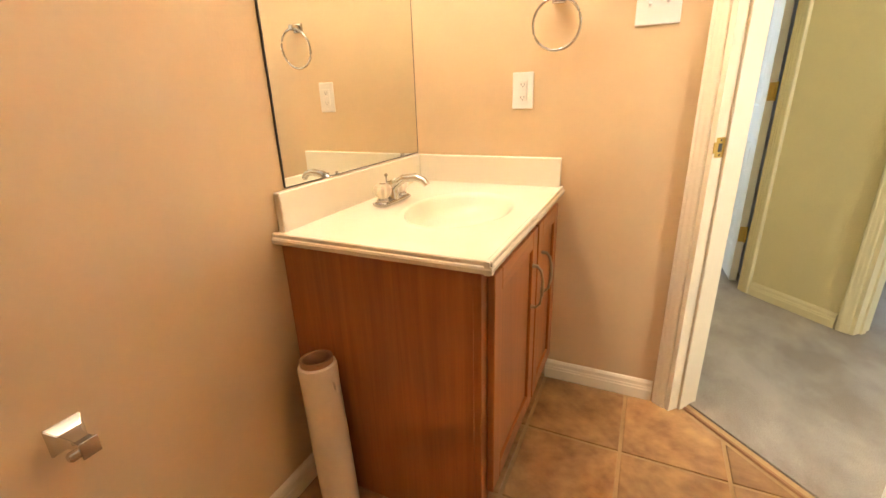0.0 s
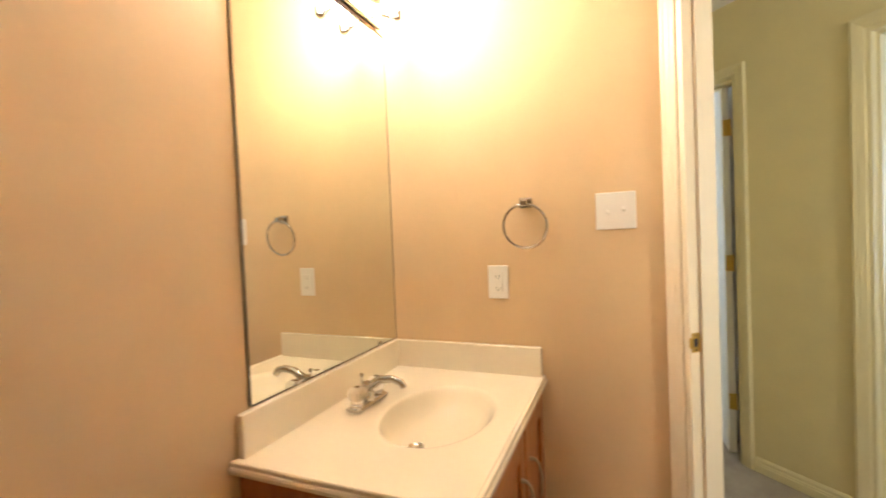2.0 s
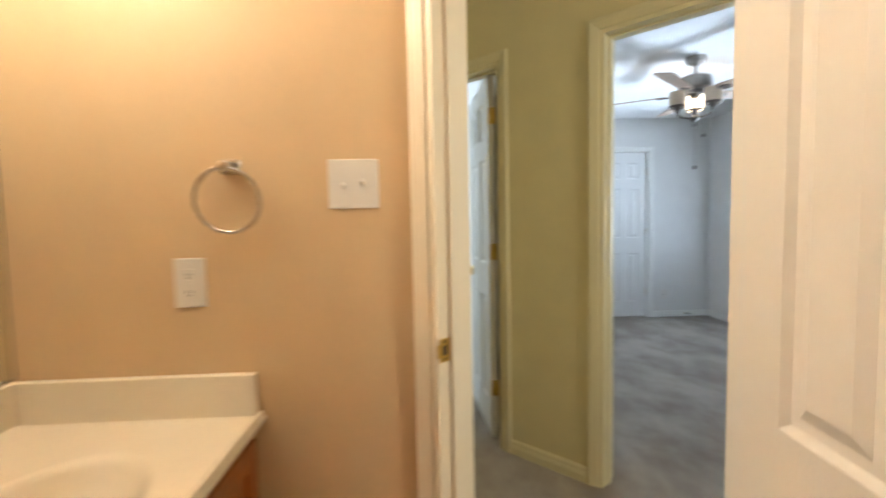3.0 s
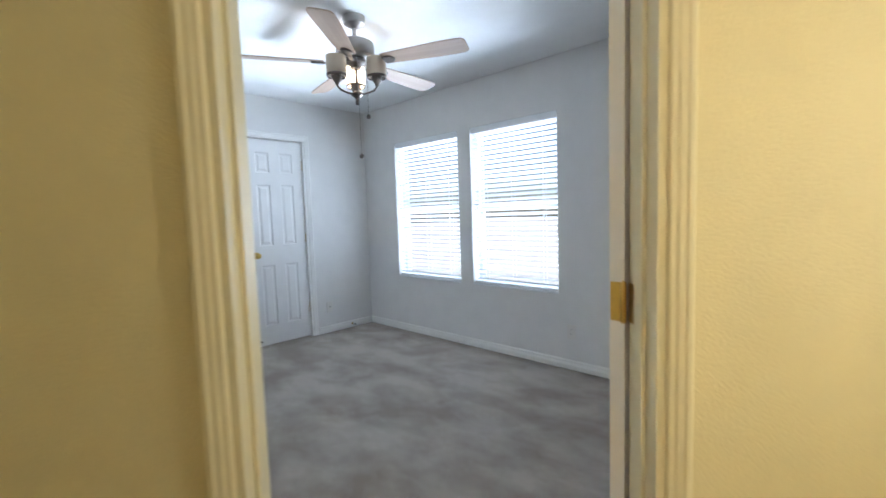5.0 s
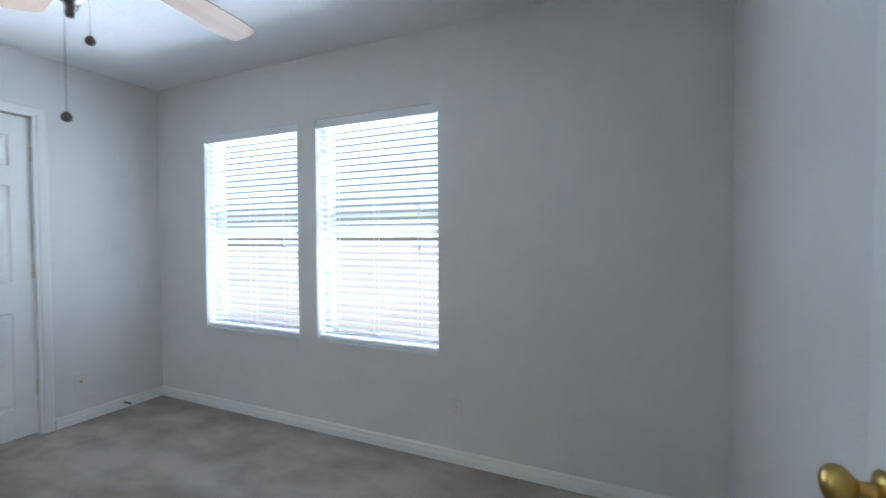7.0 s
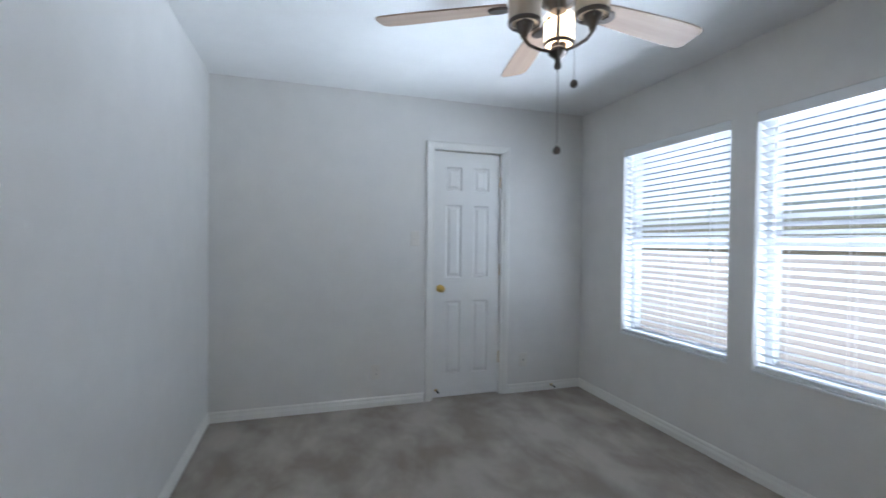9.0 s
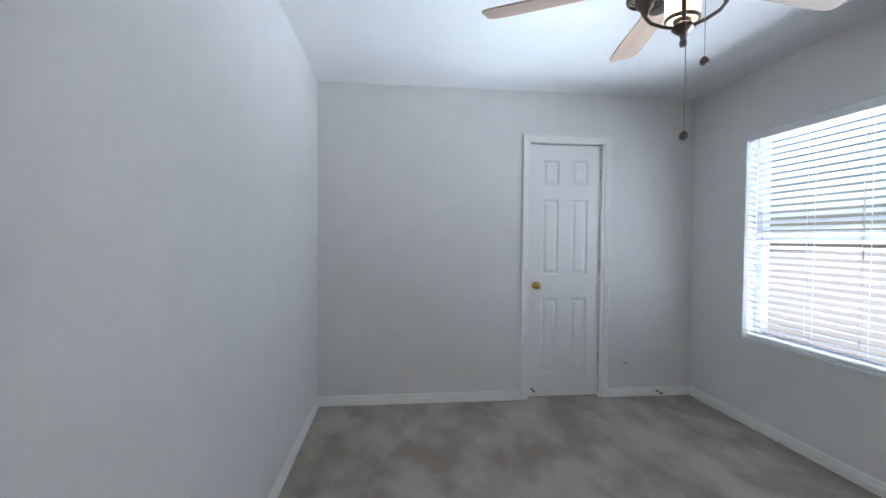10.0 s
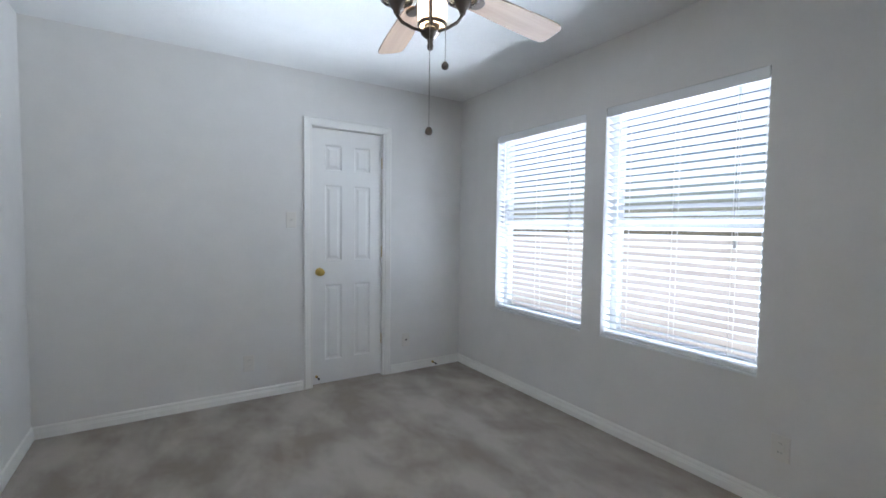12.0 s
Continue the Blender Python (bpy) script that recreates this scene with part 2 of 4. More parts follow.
def lathe(profile, steps=24, axis="z", bm=None):
    """A turned solid from (radius, height) pairs."""
    bm = bm or bmesh.new()
    rings = []
    for r, h in profile:
        ring = []
        for k in range(steps):
            a = 2 * math.pi * k / steps
            p = (r * math.cos(a), r * math.sin(a), h)
            if axis == "x":
                p = (h, r * math.cos(a), r * math.sin(a))
            elif axis == "y":
                p = (r * math.cos(a), h, r * math.sin(a))
            ring.append(bm.verts.new(p))
        rings.append(ring)
    for a, b in zip(rings, rings[1:]):
        for k in range(steps):
            bm.faces.new((a[k], a[(k + 1) % steps], b[(k + 1) % steps], b[k]))
    closed = tuple(profile[0]) == tuple(profile[-1])
    for ring, (r, h) in ((rings[0], profile[0]), (rings[-1], profile[-1])):
        if r > 1e-5 and not closed:
            bm.faces.new(ring)
    bmesh.ops.remove_doubles(bm, verts=bm.verts, dist=1e-5)
    return bm


def tube(points, radius, steps=10, bm=None, closed=False):
    """A round bar along points; radius is one number or one for each point."""
    bm = bm or bmesh.new()
    pts = [Vector(p) for p in points]
    n = len(pts)
    rad = radius if isinstance(radius, (list, tuple)) else [radius] * n
    rings, up = [], Vector((0.31, 0.17, 0.93))
    for i, p in enumerate(pts):
        a = pts[(i - 1) % n] if closed or i else pts[0]
        b = pts[(i + 1) % n] if closed or i < n - 1 else pts[-1]
        d = (b - a).normalized()
        s = d.cross(up)
        if s.length < 0.05:
            s = d.cross(Vector((1, 0, 0)))
        s.normalize()
        w = s.cross(d).normalized()
        rings.append([bm.verts.new(p + rad[i] * (math.cos(2 * math.pi * k / steps) * s + math.sin(2 * math.pi * k / steps) * w)) for k in range(steps)])
    pairs = list(zip(rings, rings[1:])) + ([(rings[-1], rings[0])] if closed else [])
    for a, b in pairs:
        for k in range(steps):
            bm.faces.new((a[k], a[(k + 1) % steps], b[(k + 1) % steps], b[k]))
    if not closed:
        bm.faces.new(rings[0][::-1])
        bm.faces.new(rings[-1])
    return bm


def sweep(profile, length, axis_len="x"):
    """A moulding: profile of (out, z) drawn along local x from 0 to length."""
    bm = bmesh.new()
    a = [bm.verts.new((0, o, z)) for o, z in profile]
    b = [bm.verts.new((length, o, z)) for o, z in profile]
    n = len(profile)
    for k in range(n):
        bm.faces.new((a[k], a[(k + 1) % n], b[(k + 1) % n], b[k]))
    bm.faces.new(a)
    bm.faces.new(b[::-1])
    return bm


def prism(points, z0, z1):
    bm = bmesh.new()
    a = [bm.verts.new((x, y, z0)) for x, y in points]
    b = [bm.verts.new((x, y, z1)) for x, y in points]
    n = len(points)
    for k in range(n):
        bm.faces.new((a[k], a[(k + 1) % n], b[(k + 1) % n], b[k]))
    bm.faces.new(a)
    bm.faces.new(b)
    return bm


def wall_frame(p, q):
    """Local frame of a wall: x runs from p to q, y out of its face to the left of that way, z up."""
    return pose(p[0], p[1], 0, 0, 0, math.degrees(math.atan2(q[1] - p[1], q[0] - p[0])))


def structure(name, bm, mat, m=None, label="", category="wall"):
    ob = new(name, mesh_of(name, bm, mat))
    if m is not None:
        ob.matrix_world = m
    return tagged(ob, label, category, kind="structure")


def wall(name, p, q, thick, mat, openings=(), top=CEIL, label="", lo=0.0, hi=0.0):
    """A wall whose seen face runs from p to q, with its body to the right of that way; openings are (x0, x1, z0, z1) along it."""
    length = math.dist(p, q)
    bm = bmesh.new()
    x = -lo
    for x0, x1, z0, z1 in sorted(openings):
        add_box(bm, (x, -thick, 0), (x0, 0, top))
        if z0 > 0:
            add_box(bm, (x0, -thick, 0), (x1, 0, z0))
        add_box(bm, (x0, -thick, z1), (x1, 0, top))
        x = x1
    add_box(bm, (x, -thick, 0), (length + hi, 0, top))
    return structure(name, bm, mat, wall_frame(p, q), label)


BASE = [(0, 0), (0.014, 0), (0.014, 0.040), (0.0115, 0.044), (0.0115, 0.050), (0.009, 0.054), (0.009, 0.068), (0.004, 0.076), (0, 0.078)]


def baseboard(p, q, mat=None, label="white-painted baseboard with a stepped top"):
    ob = structure("baseboard", sweep(BASE, math.dist(p, q)), mat or M_TRIM, wall_frame(p, q), label, "baseboard")
    return ob


CASE = [(0, 0), (0.012, 0.001), (0.016, 0.005), (0.016, 0.014), (0.0135, 0.018), (0.0125, 0.030), (0.010, 0.036), (0.009, 0.045), (0.006, 0.049), (0, 0.050)]


def casing(frame_m, x0, x1, top, mat, name="door_trim", side=1, label="painted moulded door casing"):
    """Two legs and a head of moulding round an opening, on the face y = 0 of a wall's frame. side -1: the wall's other face."""
    holder = thing(name, frame_m, label, "door trim", kind="structure")

    def piece(nm, pts):
        bm = bmesh.new()
        n = len(CASE)
        rings = []
        for (px, pz), (ux, uz) in pts:
            rings.append([bm.verts.new((px + ux * (0.050 - w), side * o, pz + uz * (0.050 - w))) for o, w in CASE])
        for k in range(n):
            bm.faces.new((rings[0][k], rings[0][(k + 1) % n], rings[1][(k + 1) % n], rings[1][k]))
        bm.faces.new(rings[0])
        bm.faces.new(rings[1][::-1])
        part(nm, bm, mat, holder)
    piece("casing_leg", [((x0, 0), (-1, 0)), ((x0, top), (-1, 1))])
    piece("casing_head", [((x0, top), (-1, 1)), ((x1, top), (1, 1))])
    piece("casing_leg", [((x1, top), (1, 1)), ((x1, 0), (1, 0))])
    return holder


def jamb(frame_m, x0, x1, top, thick, mat, stop_at, name="door_frame"):
    """Lining of an opening with a door stop; y runs from 0 to -thick."""
    h = thing(name, frame_m, "painted wooden door frame with a stop", "door frame", kind="structure")
    t = 0.018
    part("jamb_post", boxm((x0, -thick - 0.002, 0), (x0 + t, 0.002, top), 0.001), mat, h)
    part("jamb_post", boxm((x1 - t, -thick - 0.002, 0), (x1, 0.002, top), 0.001), mat, h)
    part("jamb_head", boxm((x0 + t, -thick - 0.002, top - t), (x1 - t, 0.002, top), 0.001), mat, h)
    s0, s1 = stop_at
    part("door_stop", boxm((x0 + t, s0, 0), (x0 + t + 0.010, s1, top - t), 0.002), mat, h)
    part("door_stop", boxm((x1 - t - 0.010, s0, 0), (x1 - t, s1, top - t), 0.002), mat, h)
    part("door_stop", boxm((x0 + t + 0.010, s0, top - t - 0.010), (x1 - t - 0.010, s1, top - t), 0.002), mat, h)
    return h


def knob_mesh(name, mat, way=1):
    prof = [(0.0, 0.0), (0.031, 0.0), (0.032, 0.004), (0.027, 0.009), (0.014, 0.012), (0.0115, 0.018), (0.0115, 0.028),
            (0.018, 0.034), (0.026, 0.042), (0.0285, 0.050), (0.027, 0.058), (0.020, 0.066), (0.010, 0.070), (0.0, 0.071)]
    return lathe([(r, way * h) for r, h in prof], 24, "y")


def door_leaf(name, m, width, label, mat, knob_x, height=2.005, hinges=(0.30, 1.05, 1.78), hinge_side=1, low=0.015, hinge_mat=None, hinge_y=0.0, back_knob=True):
    """A six-panel door. Local x from its left edge, y = 0 its front face, -0.035 its back, z up."""
    d = thing(name, m, label, "door", kind="structure")
    th = 0.035
    st = 0.118 * (width / 0.76) ** 0.5
    mid = 0.105
    cw = (width - 2 * st - mid) / 2
    cols = ((st, st + cw), (st + cw + mid, width - st))
    rows = ((0.20, 0.80), (0.99, 1.585), (1.70, 1.895))
    xs = [0, cols[0][0], cols[0][1], cols[1][0], cols[1][1], width]
    zs = [low, rows[0][0], rows[0][1], rows[1][0], rows[1][1], rows[2][0], rows[2][1], low + height]
    bm = bmesh.new()
    grid = {}
    for s, y in ((0, 0.0), (1, -th)):
        for i, x in enumerate(xs):
            for j, z in enumerate(zs):
                grid[s, i, j] = bm.verts.new((x, y, z))
    wells = []
    for s in (0, 1):
        for i in range(5):
            for j in range(7):
                f = bm.faces.new((grid[s, i, j], grid[s, i + 1, j], grid[s, i + 1, j + 1], grid[s, i, j + 1]))
                if i in (1, 3) and j in (1, 3, 5):
                    wells.append(f)
    for i in range(5):
        for j in (0, 7):
            bm.faces.new((grid[0, i, j], grid[0, i + 1, j], grid[1, i + 1, j], grid[1, i, j]))
    for j in range(7):
        for i in (0, 5):
            bm.faces.new((grid[0, i, j], grid[0, i, j + 1], grid[1, i, j + 1], grid[1, i, j]))
    bmesh.ops.recalc_face_normals(bm, faces=bm.faces)
    bmesh.ops.inset_individual(bm, faces=wells, thickness=0.013, depth=-0.008)
    part("slab", bm, mat, d)
    for x0, x1 in cols:
        for z0, z1 in rows:
            for s, y in ((1, -0.0078), (-1, -th + 0.0078)):
                pb = bmesh.new()
                g = 0.022
                k = 0.016
                a = [pb.verts.new((x, y, z)) for x, z in ((x0 + g, z0 + g), (x1 - g, z0 + g), (x1 - g, z1 - g), (x0 + g, z1 - g))]
                b = [pb.verts.new((x, y + s * 0.006, z)) for x, z in ((x0 + g + k, z0 + g + k), (x1 - g - k, z0 + g + k), (x1 - g - k, z1 - g - k), (x0 + g + k, z1 - g - k))]
                for q in range(4):
                    pb.faces.new((a[q], a[(q + 1) % 4], b[(q + 1) % 4], b[q]))
                pb.faces.new(b)
                pb.faces.new(a[::-1])
                part("panel", pb, mat, d)
    for way, y in ((1, 0.0), (-1, -th))[:2 if back_knob else 1]:
        part("knob", knob_mesh("knob", M_BRASS, way), M_BRASS, d, "round brass door knob", True, pose(knob_x, y, 0.905))
    ex = 0.0 if knob_x < width / 2 else width
    part("latch_plate", boxm((ex - 0.0012, -th / 2 - 0.0125, 0.877), (ex + 0.0012, -th / 2 + 0.0125, 0.933), 0.0005), M_BRASS, d, "brass latch plate")
    hx = width if hinge_side > 0 else 0.0
    for z in hinges:
        hm = hinge_mat or M_BRASS
        hb = part("hinge", lathe([(0.0, z - 0.046), (0.0045, z - 0.046), (0.0065, z - 0.043), (0.0065, z + 0.043), (0.0045, z + 0.046), (0.0, z + 0.05)], 12),
                  hm, d, "brass butt hinge", True, pose(hx + hinge_side * 0.005, hinge_y, 0))
        part("hinge_plate", boxm((-hinge_side * 0.005 - 0.0012, -0.032, z - 0.044), (-hinge_side * 0.005 + 0.0012, 0.0, z + 0.044)) if hinge_y == 0 else
             boxm((-hinge_side * 0.005 - 0.0012, 0.0, z - 0.044), (-hinge_side * 0.005 + 0.0012, 0.032, z + 0.044)), hm, hb)
    return d


def plate(name, m, label, category, kind_of, w=0.072, h=0.117):
    """A cover plate on a wall: its frame has x along the wall, y out of it."""
    p = thing(name, m, label, category)
    part("cover_plate", boxm((-w / 2, 0, -h / 2), (w / 2, 0.006, h / 2), 0.003, 2), M_PLATE, p)
    for z in (-h / 2 + 0.012, h / 2 - 0.012):
        if kind_of in ("outlet", "gfci", "blank"):
            part("screw", lathe([(0.0, 0.0072), (0.003, 0.0072), (0.0032, 0.005)], 8, "y"), M_PLATE, p, at=pose(0, 0, z))
    if kind_of == "gfci":
        part("socket_block", boxm((-0.0165, 0.004, -0.033), (0.0165, 0.009, 0.033), 0.0015), M_PLATE, p)
        part("test_button", boxm((-0.008, 0.008, -0.0065), (0.008, 0.0105, -0.0005), 0.0005), M_PLATE, p)
        part("reset_button", boxm((-0.008, 0.008, 0.0005), (0.008, 0.0105, 0.0065), 0.0005), M_PLATE, p)
        for z in (-0.021, 0.020):
            for x in (-0.0055, 0.0055):
                part("slot", boxm((x - 0.0009, 0.0085, z - 0.0035), (x + 0.0009, 0.0093, z + 0.0035)), M_SLOT, p)
            part("ground_slot", boxm((-0.002, 0.0085, z - 0.0095), (0.002, 0.0093, z - 0.006)), M_SLOT, p)
    if kind_of == "outlet":
        for z in (-0.0195, 0.0195):
            part("socket_face", lathe([(0.0, 0.0085), (0.0155, 0.0085), (0.0165, 0.0075), (0.0165, 0.004)], 20, "y"), M_PLATE, p, at=pose(0, 0, z))
            for x in (-0.006, 0.006):
                part("slot", boxm((x - 0.0009, 0.0082, z - 0.001), (x + 0.0009, 0.0089, z + 0.0065)), M_SLOT, p)
    if kind_of.startswith("switch"):
        n = int(kind_of[-1])
        for k in range(n):
            x = (k - (n - 1) / 2) * 0.046
            part("switch_slot", boxm((x - 0.0055, 0.004, -0.0125), (x + 0.0055, 0.0068, 0.0125), 0.0005), M_PLATE, p)
            tb = boxm((-0.004, 0, -0.005), (0.004, 0.017, 0.004), 0.0012)
            part("toggle", tb, M_PLATE, p, at=pose(x, 0.005, 0.0, 28 if k == 0 else -28))
            for z in (-0.030, 0.030):
                part("screw", lathe([(0.0, 0.0072), (0.003, 0.0072), (0.0032, 0.005)], 8, "y"), M_PLATE, p, at=pose(x, 0, z))
    if kind_of == "cable":
        part("cable_jack", lathe([(0.0, 0.014), (0.0045, 0.014), (0.0045, 0.008), (0.007, 0.008), (0.007, 0.004)], 10, "y"), M_CHROME, p)
    return p


# ---- structure ----
DG = Vector((0.70711, -0.70711))                      # way of the two slanting walls, along their length
BD = Vector((0.735, 2.10))                            # bathroom door wall, bathroom face
HF = Vector((1.216, 3.256))                           # far hall wall, hall face
T = 0.115


def along(o, s):
    return (o.x + DG.x * s, o.y + DG.y * s)


# bathroom opening along from BD; hall doors along from HF
B0, B1 = 0.053, 0.694
L1, L0 = -0.057, -0.72
D0, D1 = 0.466, 1.312
HEAD = 2.045

# floors
tile_under = prism([(-0.30, -1.0), (1.36, -1.0), (1.36, 1.62), along(BD + Vector((0.07, 0.07)), 0.80), (BD.x + 0.07, BD.y + 0.07), (-0.30, 2.20)], -0.12, -0.004)
structure("floor_bathroom", tile_under, M_GROUT, None, "pale tan grout bed under brown floor tiles", "floor")
bathroom_floor = bpy.data.objects["floor_bathroom"]
off = 0.085
carpet = prism([(BD.x + off - 0.55, BD.y + off - 0.03 + 0.55), (BD.x + off + 1.6, BD.y + off - 0.03 - 1.6), (4.5, 0.2), (4.5, 6.4), (-1.0, 6.4), (-1.0, 2.2)], -0.12, 0.004)
structure("floor_carpet", carpet, M_CARPET, None, "grey-beige cut-pile carpet with trodden patches", "carpet")
structure("threshold_strip", sweep([(0, 0), (0.016, 0), (0.012, 0.006), (0.004, 0.006)], B1 - B0 - 0.03), M_PAPER,
          wall_frame(along(BD + Vector((0.040, 0.040)), B0 + 0.015), along(BD + Vector((0.040, 0.040)), B1)), "dark brown edge strip between tile and carpet", "threshold")

# yard outside the windows
structure("ground", boxm((EAST + 0.15, -60, -0.5), (120, 70, -0.4)), M_YARD, None, "plain pale ground outside the windows", "ground")
# ceilings
structure("ceiling", boxm((-1.2, -1.1, CEIL), (4.6, 6.5, CEIL + 0.1)), M_CEIL, None, "white lightly textured ceiling", "ceiling")

# bathroom walls
wall("wall_mirror_side", (BATH_W, BATH_N), (BATH_W, -0.9), T, M_TAN, label="tan painted wall with fine roller texture", lo=T)
wall("wall_towel_side", (BD.x, BATH_N), (BATH_W, BATH_N), T, M_TAN, label="tan painted wall with fine roller texture", lo=0.0)
wall("wall_bath_door", along(BD, 0.86), along(BD, 0), T, M_TAN, [(0.86 - B1, 0.86 - B0, 0, HEAD)], label="tan painted slanting wall round the bathroom door")
be = along(BD, 0.86)
wall("wall_bath_right", (be[0], -0.9), be, T, M_TAN, label="tan painted side wall")
wall("wall_bath_back", (BATH_W, -0.9), (be[0], -0.9), T, M_TAN, label="tan painted end wall", lo=T, hi=T)
# hall faces of the bathroom walls
H2 = BD + Vector((T * 0.70711 + 0.002, T * 0.70711 + 0.002))
wall("wall_hall_near", along(H2, -0.9), along(H2, 1.9), 0.012, M_HALL, [(0.9 + B0, 0.9 + B1, 0, HEAD)], label="tan painted hall wall, olive daylight cast put into its colour")
wall("wall_hall_end_far", (along(H2, -0.9)[0] + 0.75, along(H2, -0.9)[1] + 0.75), along(H2, -0.9), 0.1, M_HALL, label="tan painted hall end wall, olive daylight cast put into its colour")
# invented opening, out of view, that only holds the hall's fill lamp
wall("wall_hall_end_near", along(H2, 1.9), (along(H2, 1.9)[0] + 0.75, along(H2, 1.9)[1] + 0.75), 0.1, M_HALL, [(0.06, 0.68, 0.85, 2.15)], label="tan painted hall end wall, olive daylight cast put into its colour")
# far hall wall with two door openings; hall skin and bedroom skin on one core
wall("wall_hall_far", along(HF, 2.6), along(HF, -1.4), T - 0.012, M_HALL, [(2.6 - L1, 2.6 - L0, 0, HEAD), (2.6 - D1, 2.6 - D0, 0, HEAD)], label="tan painted slanting hall wall, olive daylight cast put into its colour")
HB = HF + Vector((T * 0.70711, T * 0.70711))
wall("wall_bed_slant", along(HB, 0.195), along(HB, 1.375), 0.0118, M_GREY, [(D0 - 0.195, D1 - 0.195, 0, HEAD)], label="pale grey painted slanting wall at the bedroom door")

# bedroom
slant_w = (WEST, HB.x + HB.y - WEST)
wall("wall_bed_west", (WEST, NORTH), slant_w, T, M_GREY, label="pale grey painted bedroom wall", lo=T, hi=0.01)
CD0, CD1 = 2.925, 3.548
wall("wall_bed_north", (EAST, NORTH), (WEST, NORTH), 0.12, M_GREY, [(EAST - CD1, EAST - CD0, 0, HEAD)], label="pale grey painted bedroom wall", lo=0.15)
wall("wall_bed_east", (EAST, SOUTH), (EAST, NORTH), 0.15, M_GREY, [(ya - SOUTH, yb - SOUTH, *WIN_Z) for ya, yb in WINDOWS], label="pale grey painted bedroom wall with two windows", lo=T)
sx = HB.x + HB.y - SOUTH
wall("wall_bed_south", (sx, SOUTH), (EAST, SOUTH), T, M_GREY, label="pale grey painted bedroom wall")
# closet behind the closet door, and the room behind the ajar door
wall("wall_closet", (EAST, NORTH + 0.7), (CD0 - 0.5, NORTH + 0.7), 0.05, M_GREY, label="plain closet back wall")
wall("wall_side_room", (1.204, 6.2), (-0.9, 6.2), 0.1, M_GREY, label="plain wall of the side room")
wall("wall_side_room", (-0.9, 6.2), (-0.9, 2.2), 0.1, M_GREY, [(0.8, 1.8, 0.9, 2.1)], label="plain wall of the side room")

# door frames and casings
fb = wall_frame(along(BD, 0.86), along(BD, 0))
casing(fb, 0.86 - B1, 0.86 - B0, HEAD, M_CREAM, label="cream-painted moulded casing round the bathroom door")
jamb(fb, 0.86 - B1, 0.86 - B0, HEAD, T + 0.012, M_CREAM, (-0.075, -0.040))
casing(wall_frame(along(H2, -0.9), along(H2, 1.9)), 0.9 + B0, 0.9 + B1, HEAD, M_HALL_TRIM, label="yellowish cream-painted moulded casing on the hall side")
fh = wall_frame(along(HF, 2.6), along(HF, -1.4))
casing(fh, 2.6 - L1, 2.6 - L0, HEAD, M_HALL_TRIM, label="yellowish cream-painted moulded casing round the side room door")
casing(fh, 2.6 - D1, 2.6 - D0, HEAD, M_HALL_TRIM, label="yellowish cream-painted moulded casing round the bedroom door")
for jx0, jx1 in ((2.6 - L1, 2.6 - L0), (2.6 - D1, 2.6 - D0)):
    fr = jamb(fh, jx0, jx1, HEAD, T, M_HALL_TRIM, (-0.075, -0.040))
    for z in (0.30, 1.035, 1.79):
        part("hinge_leaf", boxm((jx0 + 0.0178, -T - 0.001, z - 0.044), (jx0 + 0.0200, -T + 0.032, z + 0.044), 0.0005), M_BRASS, fr, "worn brass hinge leaf")
fn = wall_frame((EAST, NORTH), (WEST, NORTH))
casing(fn, EAST - CD1, EAST - CD0, HEAD - 0.01, M_TRIM, label="white-painted moulded casing round the closet door")
jamb(fn, EAST - CD1, EAST - CD0, HEAD, 0.12, M_TRIM, (-0.100, -0.068))

# baseboards
baseboard((BD.x - 0.01, BATH_N), (0.33, BATH_N), M_CREAM, "cream-painted baseboard with a stepped top")
baseboard((BATH_W, 1.335), (BATH_W, -0.88), M_CREAM, "cream-painted baseboard with a stepped top")
baseboard(along(HF, D0 - 0.057), along(HF, L1 + 0.057), M_HALL_TRIM, "cream-painted baseboard with a stepped top")
baseboard(along(HF, 2.5), along(HF, D1 + 0.057), M_HALL_TRIM, "cream-painted baseboard with a stepped top")
baseboard((EAST, NORTH), (CD1 + 0.057, NORTH))
baseboard((CD0 - 0.057, NORTH), (WEST, NORTH))
baseboard((WEST, NORTH), slant_w)
baseboard((EAST, SOUTH), (EAST, NORTH))
baseboard((sx + 0.1, SOUTH), (EAST, SOUTH))
baseboard((WEST + 0.02, slant_w[1] - 0.02), along(HB, D0 - 0.02))

# doors
door_leaf("door_closet", fn @ pose(EAST - CD1 + 0.020, -0.030, 0), CD1 - CD0 - 0.040, "closed white six-panel closet door with a brass knob", M_DOOR,
          CD1 - CD0 - 0.040 - 0.058, 2.0, hinge_side=-1, hinges=(0.315, 1.053, 1.791))
# bedroom door, swung back towards the south wall
hin = along(HB + Vector((-0.030, 0.023)), D1)
door_leaf("door_bedroom", pose(hin[0], hin[1], 0, 0, 0, -5.0) @ pose(0.012, 0.035, 0), 0.765, "white six-panel bedroom door standing wide open", M_DOOR, 0.695, 2.0,
          hinge_side=-1, hinges=(0.30, 1.035, 1.78), hinge_y=-0.035, back_knob=False)
# side room door, ajar
hl = along(HB + Vector((0.010, 0.010)), L1 - 0.065)
door_leaf("door_side_room", pose(hl[0] - 0.054, hl[1] - 0.042, 0, 0, 0, 93) @ pose(0.014, 0.035, 0), 0.612, "white six-panel door standing ajar to a side room", M_DOOR, 0.552, 2.0,
          hinge_side=-1, hinges=(0.30, 1.065, 1.80), hinge_y=-0.035)
